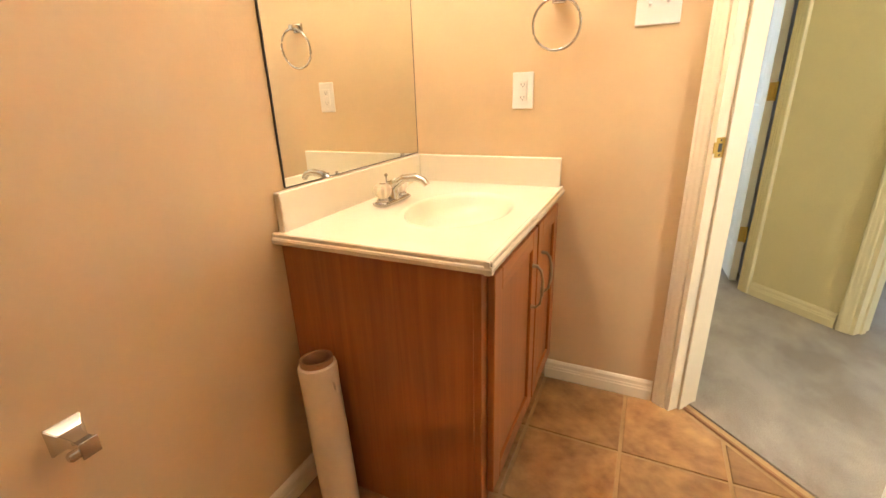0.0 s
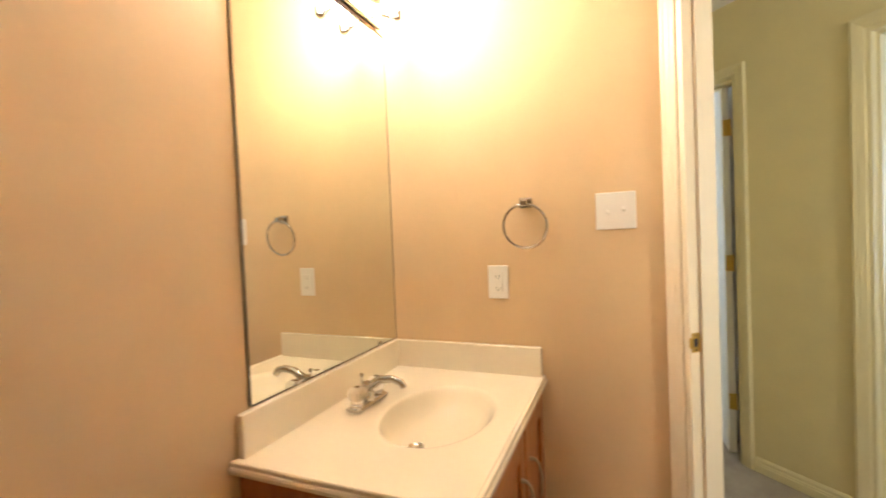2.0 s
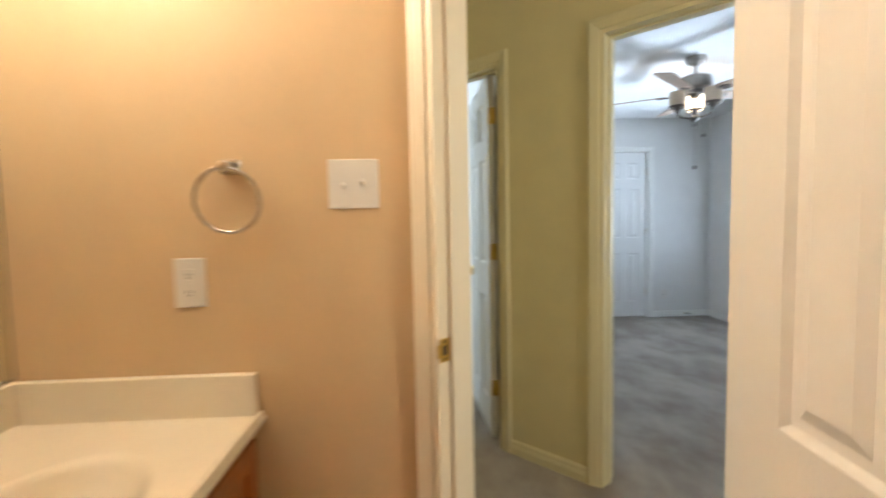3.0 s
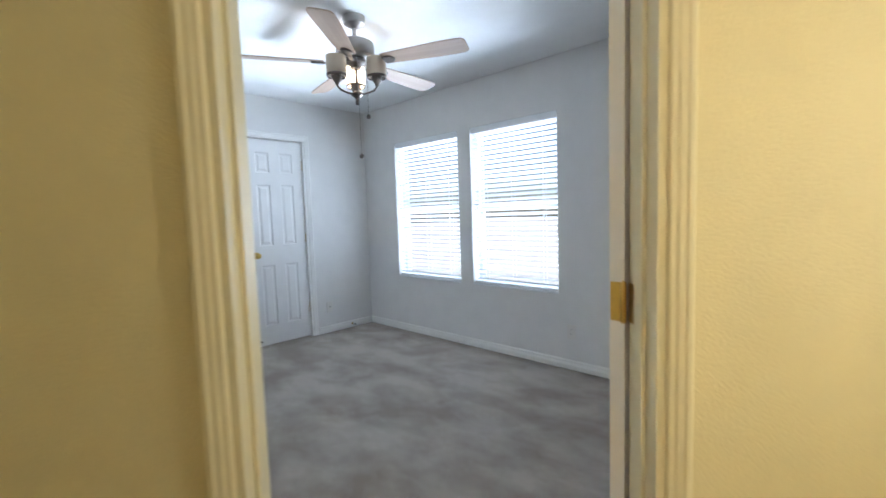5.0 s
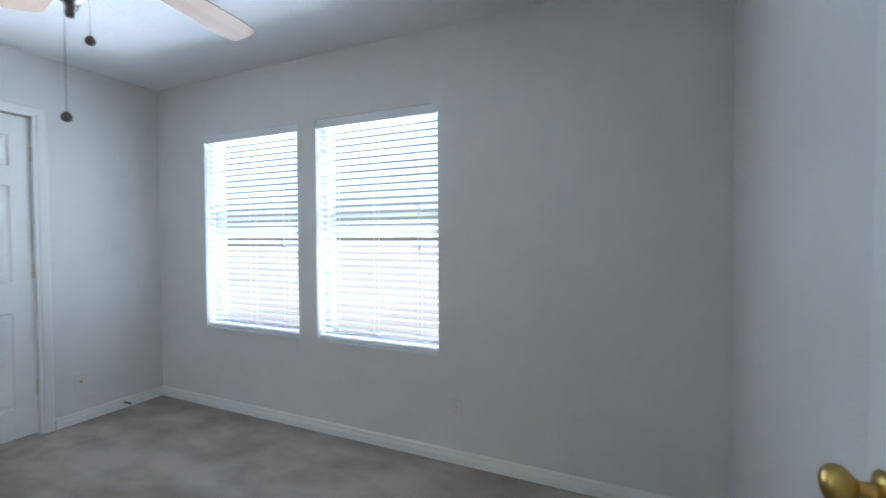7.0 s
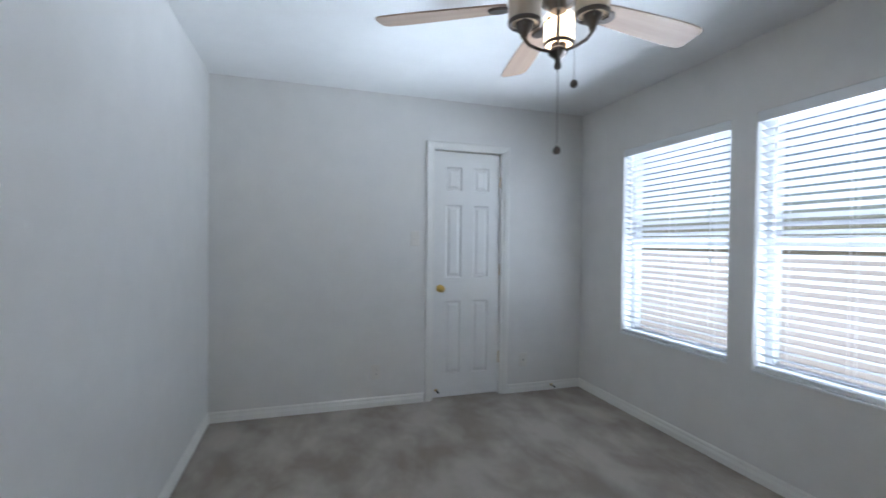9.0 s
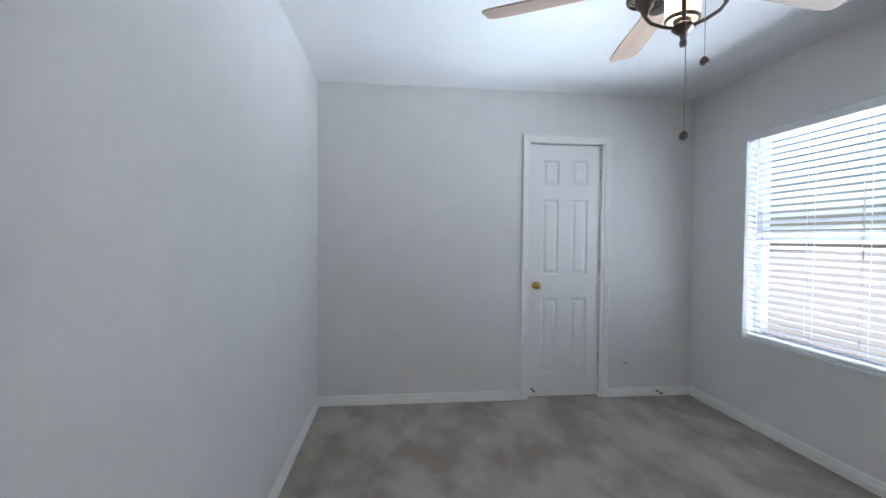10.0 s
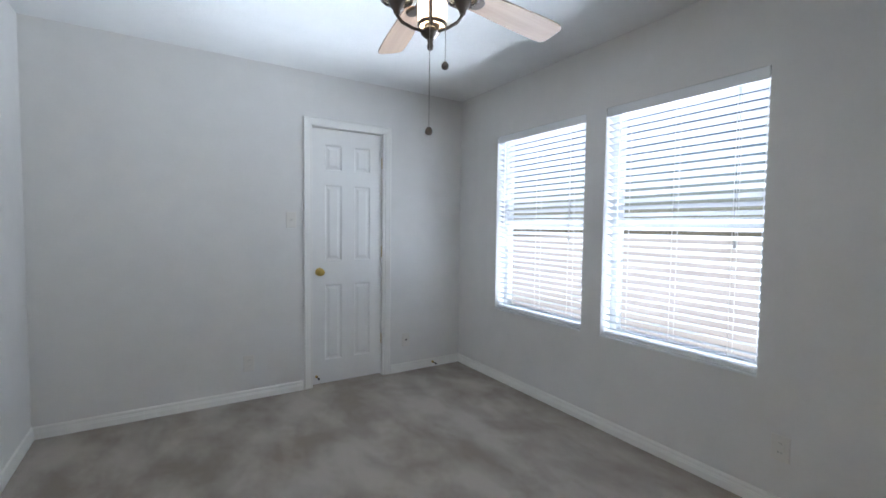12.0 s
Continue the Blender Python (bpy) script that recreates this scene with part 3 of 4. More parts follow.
# bathroom door, swung into the bathroom
hb = along(BD + Vector((-0.004, -0.004)), B1 - 0.020)
door_leaf("door_bathroom", pose(hb[0], hb[1], 0, 0, 0, -97) @ pose(0.006, 0.0, 0), 0.575, "cream-lit white six-panel bathroom door standing open", M_DOOR, 0.515, 2.0,
          hinge_side=-1, hinges=(0.30, 1.05, 1.78), hinge_y=0.0)
# strike plate of the bathroom door
sp = thing("strike_plate", fb @ pose(0.86 - B0 - 0.018, -0.022, 0.931), "brass strike plate on the cream door frame", "strike plate")
part("plate", boxm((-0.0016, -0.017, -0.029), (0.0, 0.017, 0.029), 0.0006), M_BRASS, sp)
part("lip", boxm((-0.0016, 0.015, -0.016), (0.004, 0.024, 0.016), 0.001), M_BRASS, sp)
part("bolt_hole", boxm((-0.0022, -0.007, -0.012), (-0.0012, 0.008, 0.012)), M_SLOT, sp)
for z in (-0.021, 0.021):
    part("screw", lathe([(0.0, -0.0026), (0.003, -0.0024), (0.0035, -0.0014)], 8, "x"), M_SLOT, sp, at=pose(0, 0, z))


# ---- bedroom windows and blinds ----
def window_unit(n, y0, y1):
    z0, z1 = WIN_Z
    w = thing(f"window_{n}", pose(EAST, y0, z0), "white vinyl single-hung window in a plastered recess", "window", kind="structure")
    W, H, f = y1 - y0, z1 - z0, 0.045
    for nm, a, b in (("frame_side", (0.095, 0, 0), (0.15, f, H)), ("frame_side", (0.095, W - f, 0), (0.15, W, H)),
                     ("frame_head", (0.095, f, H - f), (0.15, W - f, H)), ("frame_bottom", (0.095, f, 0), (0.15, W - f, f)),
                     ("meeting_rail", (0.098, f, H / 2 - 0.035), (0.147, W - f, H / 2 + 0.035))):
        part(nm, boxm(a, b, 0.003), M_VINYL, w)
    for a, b in ((f, H / 2 - 0.035), (H / 2 + 0.035, H - f)):
        g = part("pane", boxm((0.120, f, a), (0.125, W - f, b)), M_GLASS, w)
        g.visible_shadow = False
    part("window_sill", boxm((-0.008, 0.002, 0.0), (0.094, W - 0.002, 0.012), 0.003), M_VINYL, w, "thin white marble-look sill")
    return w


def blind(y0, y1):
    z0, z1 = WIN_Z
    W = y1 - y0 - 0.012
    b = thing("window_blind", pose(EAST + 0.038, y0 + 0.006, z0), "white two-inch slatted blind, lowered with open slats", "window blind", "blinds in the windows")
    top = z1 - z0
    hv = boxm((-0.030, 0.0, top - 0.046), (0.028, W, top - 0.002), 0.003)
    part("headrail", hv, M_VINYL, b)
    part("valance", boxm((-0.037, -0.001, top - 0.058), (-0.0305, W + 0.001, top - 0.001), 0.002), M_VINYL, b)
    part("bottom_rail", boxm((-0.025, 0.004, 0.013), (0.025, W - 0.004, 0.034), 0.004), M_VINYL, b)
    bm = bmesh.new()
    n = 5
    pts = [((k / n - 0.5) * 0.050, 0.0030 * math.cos((k / n - 0.5) * math.pi)) for k in range(n + 1)]
    ring = [(x, z + 0.0012) for x, z in pts] + [(x, z - 0.0012) for x, z in pts[::-1]]
    a = [bm.verts.new((x, 0.004, z)) for x, z in ring]
    c = [bm.verts.new((x, W - 0.004, z)) for x, z in ring]
    for k in range(len(ring)):
        bm.faces.new((a[k], a[(k + 1) % len(ring)], c[(k + 1) % len(ring)], c[k]))
    bm.faces.new(a)
    bm.faces.new(c[::-1])
    me = mesh_of("slat", bm, M_SLAT)
    count = 32
    rnd = random.Random(int(y0 * 100))
    for k in range(count):
        z = 0.054 + (top - 0.058 - 0.054 - 0.012) * k / (count - 1)
        part("slat", me, None, b, at=pose(0, 0, z, rnd.uniform(-0.12, 0.12), SLAT_TILT + rnd.uniform(-2.0, 2.0), 0))
    for y in (0.13, W / 2, W - 0.13):
        for x in (-0.026, 0.026):
            part("ladder_cord", boxm((x - 0.0008, y - 0.0012, 0.033), (x + 0.0008, y + 0.0012, top - 0.05)), M_CORD, b)
    part("tilt_wand", tube([(-0.042, W - 0.10, top - 0.06), (-0.044, W - 0.10, top - 0.40), (-0.043, W - 0.10, top - 0.72)], 0.004, 8), M_ACRYLIC, b)
    part("pull_cord", tube([(-0.042, 0.11, top - 0.06), (-0.043, 0.11, top - 0.50), (-0.042, 0.11, top - 0.80)], 0.0014, 6), M_CORD, b)
    part("cord_tassel", lathe([(0.0, 0.02), (0.004, 0.018), (0.009, -0.014), (0.008, -0.018), (0.0, -0.019)], 12), M_VINYL, b, at=pose(-0.042, 0.11, top - 0.81))
    return b


SLAT_TILT = 25.0
for n, (ya, yb) in enumerate(WINDOWS, 1):
    window_unit(n, ya, yb)
    blind(ya, yb)


# ---- ceiling fan ----
def fan():
    f = thing("ceiling_fan", pose(2.834, 4.250, 0), "five-blade brushed nickel ceiling fan with three opal lamp shades", "ceiling fan")
    part("canopy", lathe([(0.0, CEIL - 0.002), (0.066, CEIL - 0.002), (0.066, CEIL - 0.020), (0.060, CEIL - 0.045), (0.030, CEIL - 0.062), (0.018, CEIL - 0.066)], 32), M_NICKEL, f, smooth=True)
    part("downrod", lathe([(0.0125, 2.29), (0.0125, CEIL - 0.06)], 16), M_NICKEL, f, smooth=True)
    part("motor_housing", lathe([(0.0, 2.300), (0.030, 2.298), (0.034, 2.284), (0.085, 2.278), (0.108, 2.264), (0.112, 2.246), (0.112, 2.204), (0.106, 2.188), (0.080, 2.176), (0.0, 2.175)], 40), M_NICKEL, f, smooth=True)
    part("switch_housing", lathe([(0.0, 2.176), (0.062, 2.174), (0.064, 2.150), (0.048, 2.146), (0.050, 2.148), (0.036, 2.138), (0.030, 2.120), (0.0, 2.118)], 32), M_PEWTER, f, smooth=True)
    part("centre_stem", lathe([(0.0, 2.12), (0.007, 2.12), (0.007, 1.99), (0.0, 1.99)], 12), M_PEWTER, f, smooth=True)
    part("lamp_hub", lathe([(0.0, 1.995), (0.014, 1.992), (0.034, 1.978), (0.036, 1.968), (0.022, 1.955), (0.012, 1.948), (0.009, 1.935), (0.012, 1.925), (0.010, 1.912), (0.0, 1.908)], 24), M_PEWTER, f, smooth=True)
    # blade: tapered board with a rounded end
    def board():
        bm = bmesh.new()
        outline = []
        for x, h in ((0.185, 0.050), (0.20, 0.055), (0.36, 0.065), (0.52, 0.073), (0.62, 0.074), (0.665, 0.070), (0.682, 0.060), (0.690, 0.045)):
            outline.append((x, h))
        pts = [(x, -h) for x, h in outline] + [(x, h * 0.82) for x, h in outline[::-1]]
        a = [bm.verts.new((x, y, -0.003)) for x, y in pts]
        b = [bm.verts.new((x, y, 0.003)) for x, y in pts]
        n = len(pts)
        for k in range(n):
            bm.faces.new((a[k], a[(k + 1) % n], b[(k + 1) % n], b[k]))
        bm.faces.new(a)
        bm.faces.new(b)
        return bm
    me = mesh_of("blade", board(), M_BLADE)
    arm = add_box(bmesh.new(), (0.085, -0.013, -0.012), (0.20, 0.013, -0.004), 0.003)
    lathe([(0.0, -0.012), (0.030, -0.012), (0.034, -0.008), (0.034, -0.0035), (0.0, -0.0035)], 20, bm=arm)
    for v in arm.verts:
        if v.co.x < 0.036 and abs(v.co.y) <= 0.036 and v.co.x > -0.04:
            v.co.x = v.co.x * 1.25 + 0.215
    am = mesh_of("blade_arm", arm, M_PEWTER, True)
    for k in range(5):
        m = pose(0, 0, 2.150, 0, 0, 6 + 72 * k) @ pose(0, 0, 0, -12)
        bl = part("blade", me, None, f, "pale wooden fan blade", at=m)
        part("blade_arm", am, None, bl, "dark metal blade bracket")
    for k, ang in enumerate((57, 177, 297)):
        c, s = math.cos(radians(ang)), math.sin(radians(ang))
        lit = k == 0
        arm_pts = [(0.025 * c, 0.025 * s, 1.970), (0.07 * c, 0.07 * s, 1.972), (0.112 * c, 0.112 * s, 1.983), (0.130 * c, 0.130 * s, 2.000), (0.132 * c, 0.132 * s, 2.030)]
        part("lamp_arm", tube(arm_pts, 0.006, 10), M_PEWTER, f, smooth=True)
        hold = part("lamp_holder", lathe([(0.0, -0.045), (0.010, -0.045), (0.014, -0.030), (0.022, -0.022), (0.030, -0.002), (0.032, 0.008), (0.020, 0.012), (0.0, 0.012)], 20), M_PEWTER, f, smooth=True, at=pose(0.132 * c, 0.132 * s, 2.050))
        ring = lathe([(0.055, 0.0), (0.058, 0.004), (0.058, 0.014), (0.055, 0.017), (0.049, 0.016), (0.049, 0.002), (0.055, 0.0)], 32)
        for q in range(3):
            t = q * 2.094
            tube([(0.026 * math.cos(t), 0.026 * math.sin(t), -0.004), (0.042 * math.cos(t), 0.042 * math.sin(t), -0.004), (0.052 * math.cos(t), 0.052 * math.sin(t), 0.006)], 0.004, 8, bm=ring)
        part("shade_gallery", ring, M_PEWTER, hold, smooth=True)
        glass = lathe([(0.049, 0.006), (0.0565, 0.012), (0.0575, 0.09), (0.0565, 0.115), (0.0535, 0.115), (0.0540, 0.09), (0.0530, 0.015), (0.046, 0.010), (0.049, 0.006)], 36)
        part("shade", glass, M_LITSHADE if lit else M_SHADE, hold, "lit opal glass drum shade" if lit else "opal glass drum shade", True)
        bulb = lathe([(0.0, 0.012), (0.012, 0.014), (0.013, 0.035), (0.022, 0.058), (0.024, 0.075), (0.016, 0.092), (0.0, 0.098)], 20)
        part("bulb", bulb, M_FANBULB if lit else M_SHADE, hold, smooth=True)
    for x, y, zb, zt in ((-0.058, -0.096, 1.593, 2.165), (0.002, -0.100, 1.823, 2.165)):
        ch = part("pull_chain", tube([(x * 0.55, y * 0.55, zt), (x * 0.9, y * 0.9, zt - 0.01), (x, y, zt - 0.04), (x, y, zb)], 0.0013, 6), M_NICKEL, f)
        part("pull_knob", lathe([(0.0, 0.016), (0.006, 0.014), (0.012, 0.006), (0.013, 0.0), (0.012, -0.007), (0.006, -0.012), (0.0, -0.013)], 16), M_PEWTER, ch, "dark round pull knob", True, pose(x, y, zb))
    return f


fan()

# bedroom plates
north_m = lambda x, z: pose(x, NORTH, z, 0, 0, 180)
plate("light_switch", north_m(2.785, 1.307), "white single light switch beside the closet door", "light switch", "switch1")
plate("wall_outlet", north_m(2.484, 0.270), "white double wall outlet above the baseboard", "wall outlet", "outlet")
plate("cable_plate", north_m(3.750, 0.280), "white wall plate with a cable jack", "cable plate", "cable")
plate("wall_outlet", pose(EAST, 3.645, 0.301, 0, 0, 90), "white double wall outlet below the window wall", "wall outlet", "outlet")


def door_stop(m, label):
    d = thing("door_stop_spring", m, label, "door stop")
    part("base_disc", lathe([(0.0, 0.0), (0.011, 0.0), (0.010, 0.004), (0.005, 0.006), (0.0, 0.006)], 14, "y"), M_BRASS, d, smooth=True)
    coil = [(0.0045 * math.cos(a * 0.9), 0.005 + 0.0009 * a, 0.0045 * math.sin(a * 0.9)) for a in range(60)]
    part("spring", tube(coil, 0.0011, 5), M_PEWTER, d)
    part("rubber_tip", lathe([(0.0, 0.055), (0.007, 0.055), (0.0075, 0.066), (0.005, 0.070), (0.0, 0.071)], 12, "y"), M_RUBBER, d, "black rubber tip", True)


door_stop(pose(4.02, NORTH - 0.011, 0.045, 0, 0, 180), "small spring door stop on the baseboard")
door_stop(pose(CD0 + 0.055, NORTH + 0.028, 0.075, 0, 0, 180), "small spring door stop on the closet door")


# ---- bathroom ----
def vanity():
    v = thing("vanity_cabinet", pose(0, 0, 0), "reddish stained oak bathroom vanity cabinet with two doors", "vanity cabinet")
    x0, x1, y0, y1, top = BATH_W + 0.002, 0.330, 1.340, BATH_N - 0.003, 0.757
    part("side_panel", boxm((x0, y0, 0.0), (x1 - 0.019, y0 + 0.016, top), 0.0015), M_OAK, v)
    part("side_panel", boxm((x0, y1 - 0.016, 0.0), (x1 - 0.019, y1, top), 0.0015), M_OAK, v)
    part("bottom_panel", boxm((x0, y0 + 0.016, 0.09), (x1 - 0.019, y1 - 0.016, 0.105)), M_OAK_H, v)
    part("toe_kick", boxm((x1 - 0.085, y0 + 0.016, 0.0), (x1 - 0.070, y1 - 0.016, 0.09)), M_KICK, v, "dark recessed toe kick")
    fx = x1 - 0.019
    part("frame_stile", boxm((fx, y0, 0.0), (x1, y0 + 0.05, top), 0.0015), M_OAK, v)
    part("frame_stile", boxm((fx, y1 - 0.045, 0.09), (x1, y1, top), 0.0015), M_OAK, v)
    part("frame_rail", boxm((fx, y0 + 0.05, top - 0.045), (x1, y1 - 0.045, top), 0.0015), M_OAK_H, v)
    part("frame_rail", boxm((fx, y0 + 0.05, 0.09), (x1, y1 - 0.045, 0.135), 0.0015), M_OAK_H, v)
    part("centre_stile", boxm((fx, 1.755, 0.135), (x1, 1.80, top - 0.045), 0.0015), M_OAK, v)
    for da, db, hy in ((1.375, 1.770, 1.715), (1.784, 2.072, 1.835)):
        d0, d1, z0, z1, s = x1 + 0.001, x1 + 0.019, 0.120, 0.733, 0.055
        d = part("door", boxm((d0, da, z0), (d1, da + s, z1), 0.003), M_OAK, v)
        part("door_stile", boxm((d0, db - s, z0), (d1, db, z1), 0.003), M_OAK, d)
        part("door_rail", boxm((d0, da + s, z0), (d1, db - s, z0 + s), 0.003), M_OAK_H, d)
        part("door_rail", boxm((d0, da + s, z1 - s), (d1, db - s, z1), 0.003), M_OAK_H, d)
        part("door_panel", boxm((d0, da + s - 0.005, z0 + s - 0.005), (d0 + 0.009, db - s + 0.005, z1 - s + 0.005), 0.002), M_OAK, d)
        pts = [(d1, hy, 0.500), (d1 + 0.014, hy, 0.500), (d1 + 0.026, hy, 0.512), (d1 + 0.031, hy, 0.540), (d1 + 0.032, hy, 0.565), (d1 + 0.031, hy, 0.590), (d1 + 0.026, hy, 0.618), (d1 + 0.014, hy, 0.630), (d1, hy, 0.630)]
        part("handle", tube(pts, [0.0065, 0.0045, 0.004, 0.0045, 0.0055, 0.0045, 0.004, 0.0045, 0.0065], 10), M_PULL, d, "curved antique nickel pull", True)


vanity()


def vanity_top():
    """One cast piece: slab with an oval bowl and two upstands."""
    v = thing("bathroom_countertop", pose(0, 0, 0), "cream cultured marble vanity top with an oval basin", "countertop")
    x0, x1, y0, y1, z0, z1 = BATH_W + 0.002, 0.358, 1.316, BATH_N - 0.002, 0.759, 0.785
    cx, cy, ax, ay = 0.125, 1.715, 0.150, 0.205
    N = 64
    bm = bmesh.new()
    ang = [2 * math.pi * k / N for k in range(N)]

    def edge_pt(a):
        dx, dy = math.cos(a), math.sin(a)
        lim = []
        if abs(dx) > 1e-9:
            lim.append(((x1 - 0.012 if dx > 0 else x0) - cx) / dx)
        if abs(dy) > 1e-9:
            lim.append(((y1 if dy > 0 else y0 + 0.012) - cy) / dy)
        s = min(lim)
        return cx + s * dx, cy + s * dy
    outer = [edge_pt(a) for a in ang]
    corners = [(x1 - 0.012, y1), (x0, y1), (x0, y0 + 0.012), (x1 - 0.012, y0 + 0.012)]
    for c in corners:
        k = min(range(N), key=lambda i: math.dist(outer[i], c))
        outer[k] = c
    rings = [[bm.verts.new((x, y, z1)) for x, y in outer]]
    for s, dz in ((1.10, 0.0), (1.04, -0.001), (1.0, -0.006), (0.96, -0.022), (0.90, -0.055), (0.80, -0.090), (0.62, -0.116), (0.40, -0.129), (0.20, -0.134), (0.10, -0.136)):
        rings.append([bm.verts.new((cx - 0.06 * max(0.0, 1 - s) + ax * s * math.cos(a), cy - 0.045 * max(0.0, 1 - s) + ay * s * math.sin(a), z1 + dz * 0.66)) for a in ang])
    for r, q in zip(rings, rings[1:]):
        for k in range(N):
            bm.faces.new((r[k], r[(k + 1) % N], q[(k + 1) % N], q[k]))
    bm.faces.new(rings[-1])
    part("basin_deck", bm, M_MARBLE, v, smooth=True)
    # raised rim round the free edges, with a rolled nose
    nose = [(0, 0.0), (0.0, 0.026), (0.004, 0.0295), (0.010, 0.0295), (0.0125, 0.027), (0.0125, 0.019), (0.016, 0.017), (0.018, 0.012), (0.016, 0.003), (0.012, 0.0)]
    fl = sweep([(o - 0.0125, z) for o, z in nose], y1 - y0 + 0.004)
    part("front_edge", fl, M_MARBLE, v, at=pose(x1, y1 , z0, 0, 0, -90))
    part("side_edge", sweep([(o - 0.0125, z) for o, z in nose], x1 - x0 + 0.004), M_MARBLE, v, at=pose(x1 + 0.004, y0, z0, 0, 0, 180))
    part("back_upstand", boxm((x0, y0 + 0.022, z1 - 0.004), (x0 + 0.020, y1, 0.886), 0.004, 3), M_MARBLE, v)
    part("end_upstand", boxm((x0 + 0.020, y1 - 0.020, z1 - 0.004), (x1 - 0.010, y1, 0.886), 0.004, 3), M_MARBLE, v)
    part("drain", lathe([(0.0, 0.002), (0.010, 0.002), (0.012, -0.001), (0.017, 0.0), (0.022, 0.004), (0.023, 0.001), (0.021, -0.003)], 24), M_CHROME, v, "chrome drain ring", True, pose(cx - 0.056, cy - 0.042, z1 - 0.0885))


vanity_top()


def faucet():
    f = thing("basin_faucet", pose(-0.100, 1.705, 0.785), "chrome basin faucet with two clear acrylic handles", "faucet")
    base = boxm((-0.026, -0.080, 0.0), (0.026, 0.080, 0.018), 0.012, 4)
    part("base_plate", base, M_CHROME, f, smooth=True)
    part("spout_body", lathe([(0.024, 0.012), (0.022, 0.03), (0.017, 0.055), (0.014, 0.068), (0.0, 0.072)], 20), M_CHROME, f, smooth=True)
    part("spout", tube([(-0.004, 0, 0.030), (0.012, 0, 0.058), (0.045, 0, 0.079), (0.085, 0, 0.084), (0.112, 0, 0.077), (0.124, 0, 0.062)], [0.015, 0.0145, 0.0125, 0.0115, 0.011, 0.010], 14), M_CHROME, f, smooth=True)
    part("lift_rod", lathe([(0.0, 0.092), (0.005, 0.091), (0.006, 0.085), (0.0025, 0.081), (0.0025, 0.03)], 10), M_CHROME, f, at=pose(-0.018, 0, 0), smooth=True)
    for y in (-0.052, 0.052):
        part("handle_collar", lathe([(0.020, 0.012), (0.020, 0.022), (0.013, 0.026), (0.0, 0.026)], 20), M_CHROME, f, at=pose(0, y, 0), smooth=True)
        bm = bmesh.new()
        rings = []
        for r, z in ((0.013, 0.027), (0.020, 0.033), (0.025, 0.044), (0.0255, 0.058), (0.021, 0.066), (0.010, 0.069)):
            rings.append([bm.verts.new(((r * (1 + 0.10 * math.cos(k * math.pi))) * math.cos(2 * math.pi * k / 16), (r * (1 + 0.10 * math.cos(k * math.pi))) * math.sin(2 * math.pi * k / 16), z)) for k in range(16)])
        for a, b in zip(rings, rings[1:]):
            for k in range(16):
                bm.faces.new((a[k], a[(k + 1) % 16], b[(k + 1) % 16], b[k]))
        bm.faces.new(rings[0])
        bm.faces.new(rings[-1])
        h = part("handle", bm, M_ACRYLIC, f, "clear fluted acrylic handle", at=pose(0, y, 0))
        part("handle_cap", lathe([(0.0, 0.0715), (0.008, 0.071), (0.009, 0.0695), (0.0, 0.0693)], 14), M_CHROME, h)


faucet()

# wall mirror
mir = thing("wall_mirror", pose(BATH_W, 1.381, 0.892), "frameless wall mirror above the vanity", "mirror")
MW, MH = BATH_N - 1.381 - 0.004, 1.145
part("glass", boxm((0.0022, 0.0, 0.0), (0.0060, MW, MH)), M_MIRROR, mir)
part("edge_left", boxm((0.0003, -0.0022, 0.0), (0.0066, -0.0002, MH)), M_MIRROR_EDGE, mir, "dark mirror edge")
part("edge_bottom", boxm((0.0003, 0.0, -0.0030), (0.0072, MW, -0.0004)), M_MIRROR_EDGE, mir, "dark mirror edge")
part("edge_right", boxm((0.0003, MW + 0.0003, 0.0), (0.0066, MW + 0.0032, MH)), M_MIRROR_EDGE, mir, "dark mirror edge")
part("edge_top", boxm((0.0003, 0.0, MH + 0.0004), (0.0072, MW, MH + 0.005)), M_MIRROR_EDGE, mir, "dark mirror edge")
for y in (0.16, MW - 0.12):
    part("clip", boxm((0.0062, y - 0.010, -0.004), (0.0092, y + 0.010, 0.010), 0.001), M_CHROME, mir, "chrome mirror clip")


def vanity_light():
    v = thing("vanity_light", pose(BATH_W, 0, 0), "chrome vanity light bar with five lit frosted globes", "vanity light")
    part("backplate", boxm((0.001, 1.415, 2.050), (0.030, 2.055, 2.150), 0.006, 3), M_CHROME, v)
    for k in range(5):
        y = 1.455 + 0.138 * k
        a = part("lamp_arm", tube([(0.026, y, 2.085), (0.070, y, 2.070), (0.105, y, 2.050), (0.118, y, 2.060)], 0.006, 8), M_CHROME, v, smooth=True)
        part("socket_cup", lathe([(0.0, -0.022), (0.010, -0.022), (0.018, -0.014), (0.020, 0.010), (0.017, 0.014), (0.0, 0.014)], 18), M_CHROME, a, "chrome socket cup", True, pose(0.118, y, 2.062))
        part("lit_globe", lathe([(0.0, 0.0), (0.012, 0.001), (0.014, 0.030), (0.022, 0.050), (0.031, 0.068), (0.033, 0.084), (0.029, 0.100), (0.017, 0.112), (0.0, 0.116)], 24), M_BULB, a, "lit frosted glass globe", True, pose(0.118, y, 2.077))


vanity_light()

towel_m = lambda x, z: pose(x, BATH_N, z, 0, 0, 180)
plate("wall_outlet", towel_m(0.204, 1.106), "white wall outlet with test buttons beside the mirror", "wall outlet", "gfci")
plate("light_switch", towel_m(0.594, 1.332), "white double toggle light switch by the bathroom door", "light switch", "switch2", 0.119, 0.117)


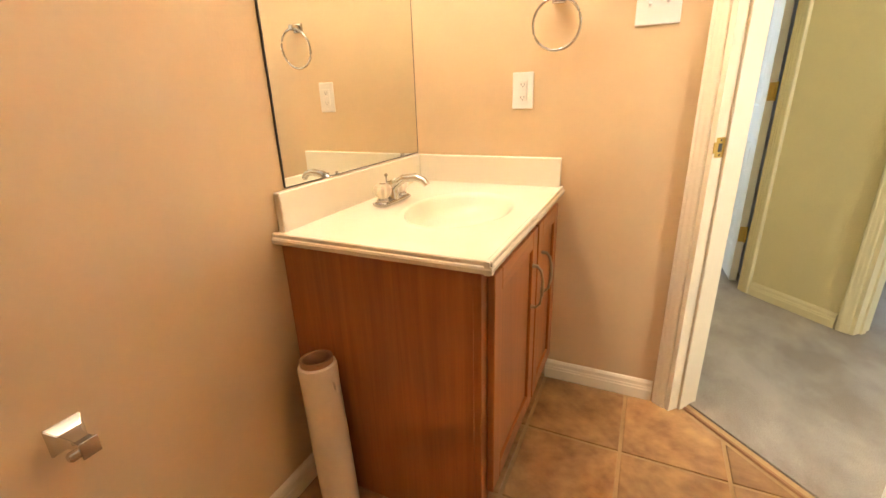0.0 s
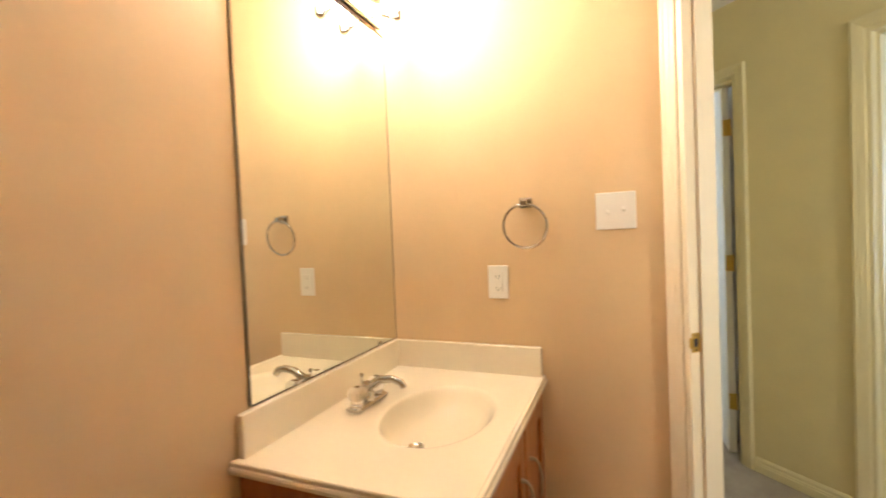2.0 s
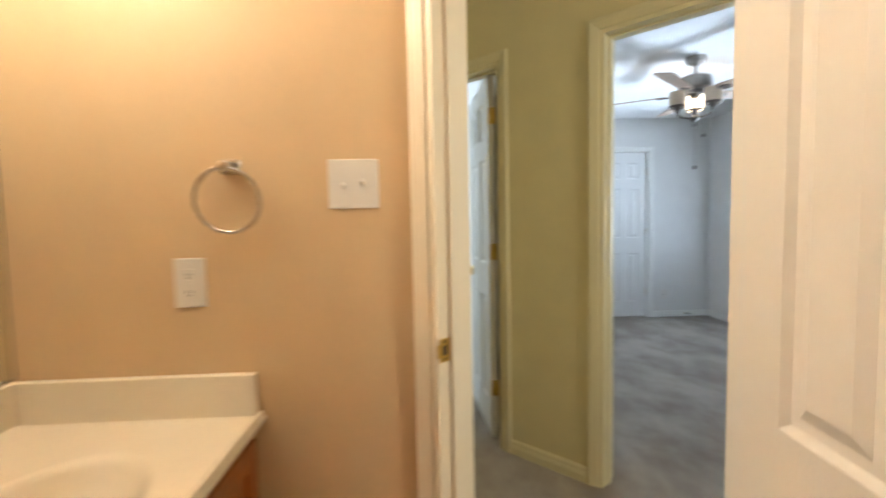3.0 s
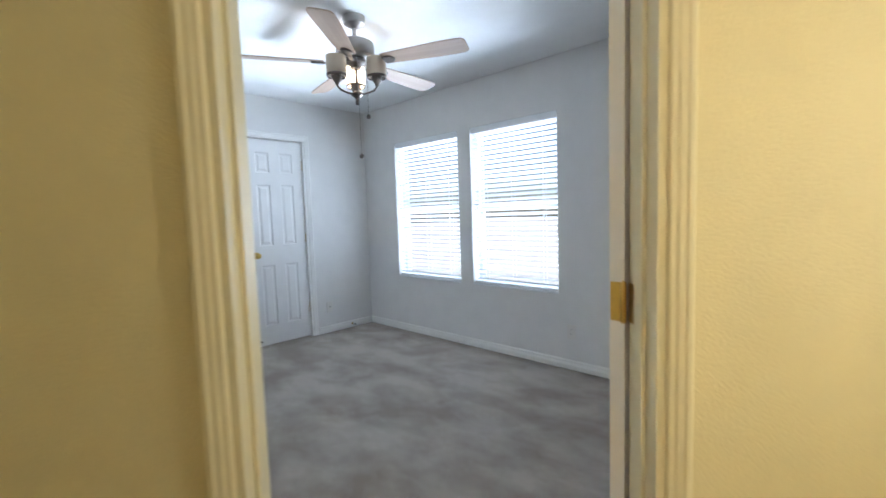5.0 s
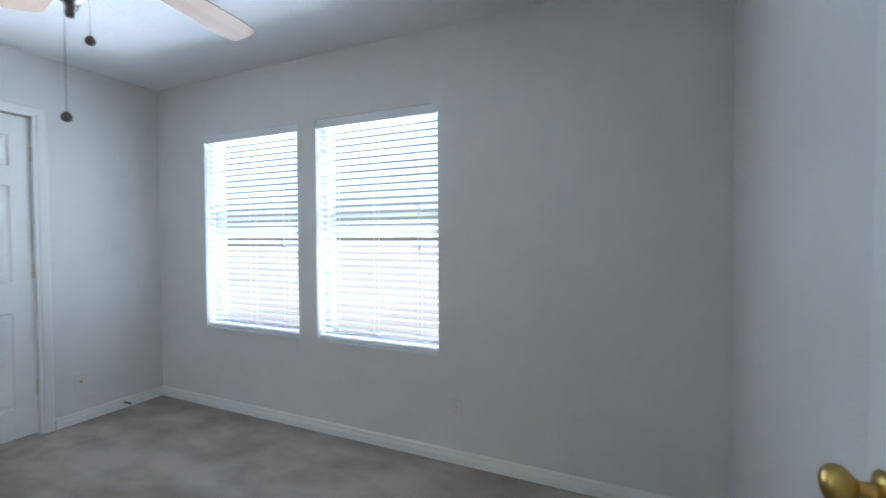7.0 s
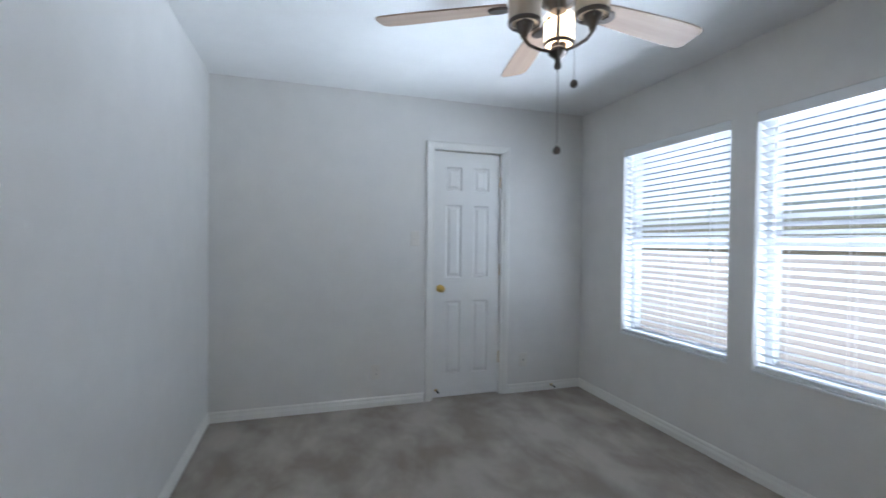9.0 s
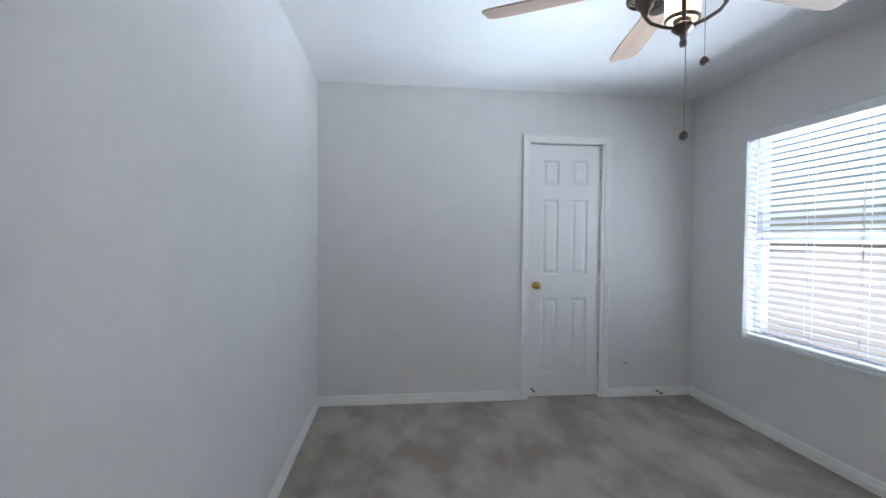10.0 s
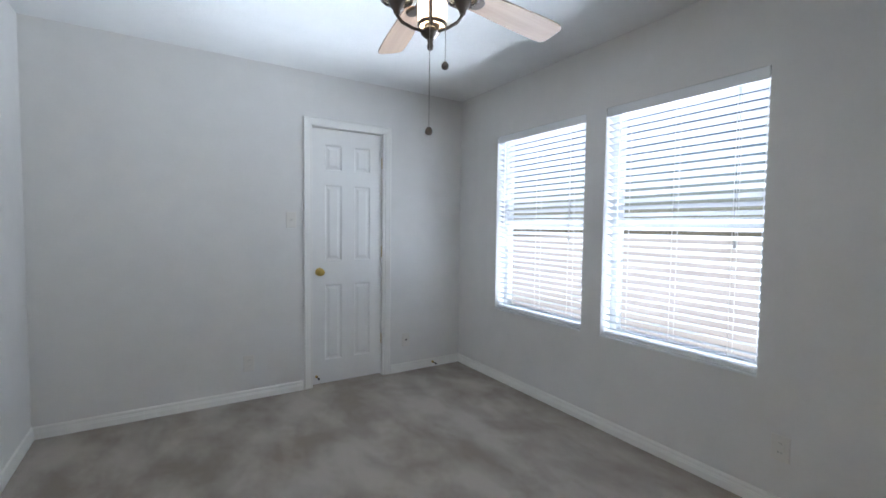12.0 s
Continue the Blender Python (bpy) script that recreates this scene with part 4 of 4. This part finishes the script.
def towel_ring():
    t = thing("towel_ring", towel_m(0.311, 1.375), "chrome towel ring hanging on the tan wall", "towel ring")
    part("wall_post", boxm((-0.022, 0.0, -0.018), (0.022, 0.012, 0.018), 0.004, 3), M_CHROME, t)
    part("arm", boxm((-0.013, 0.010, -0.012), (0.013, 0.050, 0.010), 0.005, 3), M_CHROME, t)
    R = 0.073
    part("ring", tube([(R * math.sin(2 * math.pi * k / 40), 0.042 - 0.010 * (1 - math.cos(2 * math.pi * k / 40)), -0.006 - R + R * math.cos(2 * math.pi * k / 40)) for k in range(40)], 0.0047, 10, closed=True), M_CHROME, t, smooth=True)


towel_ring()


def paper_holder():
    t = thing("paper_holder_post", pose(BATH_W, 0.815, 0.585, 0, 0, -90), "chrome toilet paper holder post, without its roller", "paper holder")
    bm = bmesh.new()
    rings = []
    for y, w, h in ((0.0, 0.027, 0.027), (0.004, 0.027, 0.027), (0.012, 0.021, 0.019), (0.026, 0.013, 0.011), (0.045, 0.011, 0.010), (0.062, 0.012, 0.012), (0.075, 0.014, 0.016)):
        rings.append([bm.verts.new((sx_ * w, y, sz_ * h)) for sx_, sz_ in ((-1, -1), (1, -1), (1, 1), (-1, 1))])
    for a, b in zip(rings, rings[1:]):
        for k in range(4):
            bm.faces.new((a[k], a[(k + 1) % 4], b[(k + 1) % 4], b[k]))
    bm.faces.new(rings[0])
    bm.faces.new(rings[-1])
    bmesh.ops.bevel(bm, geom=[e for e in bm.edges], offset=0.0012, segments=2, affect="EDGES")
    part("post", bm, M_CHROME, t, smooth=True)
    part("roller_socket", lathe([(0.0, 0.0), (0.009, 0.0), (0.009, 0.016), (0.006, 0.020), (0.0, 0.020)], 16, "x"), M_CHROME, t, smooth=True, at=pose(0.008, 0.064, -0.004))


paper_holder()


def roll_tube():
    t = thing("plastic_film_roll", pose(-0.062, 1.262, 0.0, -2.0, -4.0, 0), "upright roll of white plastic film beside the oak vanity", "film roll")
    H = 0.480
    part("film", lathe([(0.036, 0.004), (0.049, 0.004), (0.050, 0.02), (0.0505, 0.20), (0.049, 0.40), (0.050, H - 0.025), (0.048, H - 0.016), (0.043, H - 0.013), (0.036, H - 0.013), (0.036, 0.004)], 32), M_WRAP, t, smooth=True)
    part("card_core", lathe([(0.0385, 0.0), (0.0420, 0.0), (0.0420, H), (0.0400, H + 0.001), (0.0345, H), (0.0345, 0.002), (0.0385, 0.0)], 32), M_PAPER, t, "brown card core", True)
    fl = bmesh.new()
    vs = []
    for i in range(6):
        for j in range(3):
            vs.append(fl.verts.new((0.050 + 0.0028 * i, -0.012 + 0.004 * math.sin(i * 1.3), H - 0.075 + 0.011 * j + 0.003 * math.sin(i * 2.1))))
    for i in range(5):
        for j in range(2):
            fl.faces.new((vs[i * 3 + j], vs[i * 3 + 3 + j], vs[i * 3 + 4 + j], vs[i * 3 + 1 + j]))
    bmesh.ops.solidify(fl, geom=fl.faces[:], thickness=0.0012)
    part("loose_film_end", fl, M_WRAP, t, "loose torn end of film")


roll_tube()

# ---- floor tiles ----
P, G = 0.305, 0.011
gx, gy = 0.640, 1.782
lim = BD.x + BD.y + 0.062
right = be[0] - 0.002
for i in range(-3, 3):
    for j in range(-9, 2):
        x0, x1 = gx + i * P + G / 2, gx + (i + 1) * P - G / 2
        y0, y1 = gy + j * P + G / 2, gy + (j + 1) * P - G / 2
        x0, x1, y0, y1 = max(x0, BATH_W + 0.002), min(x1, right), max(y0, -0.895), min(y1, BATH_N - 0.002)
        if x1 - x0 < 0.01 or y1 - y0 < 0.01 or x0 + y0 > lim - 0.01:
            continue
        bm = boxm((x0 - gx, y0 - gy, -0.010), (x1 - gx, y1 - gy, 0.0), 0.0018, 1)
        if x1 + y1 > lim:
            cut = lim - gx - gy
            g = bmesh.ops.bisect_plane(bm, geom=bm.verts[:] + bm.edges[:] + bm.faces[:], plane_co=(cut / 2, cut / 2, 0), plane_no=(1, 1, 0), clear_outer=True)
            bmesh.ops.contextual_create(bm, geom=[e for e in g["geom_cut"] if isinstance(e, bmesh.types.BMEdge)])
        part("floor_tile", bm, M_TILE, bathroom_floor, at=pose(gx, gy, 0))
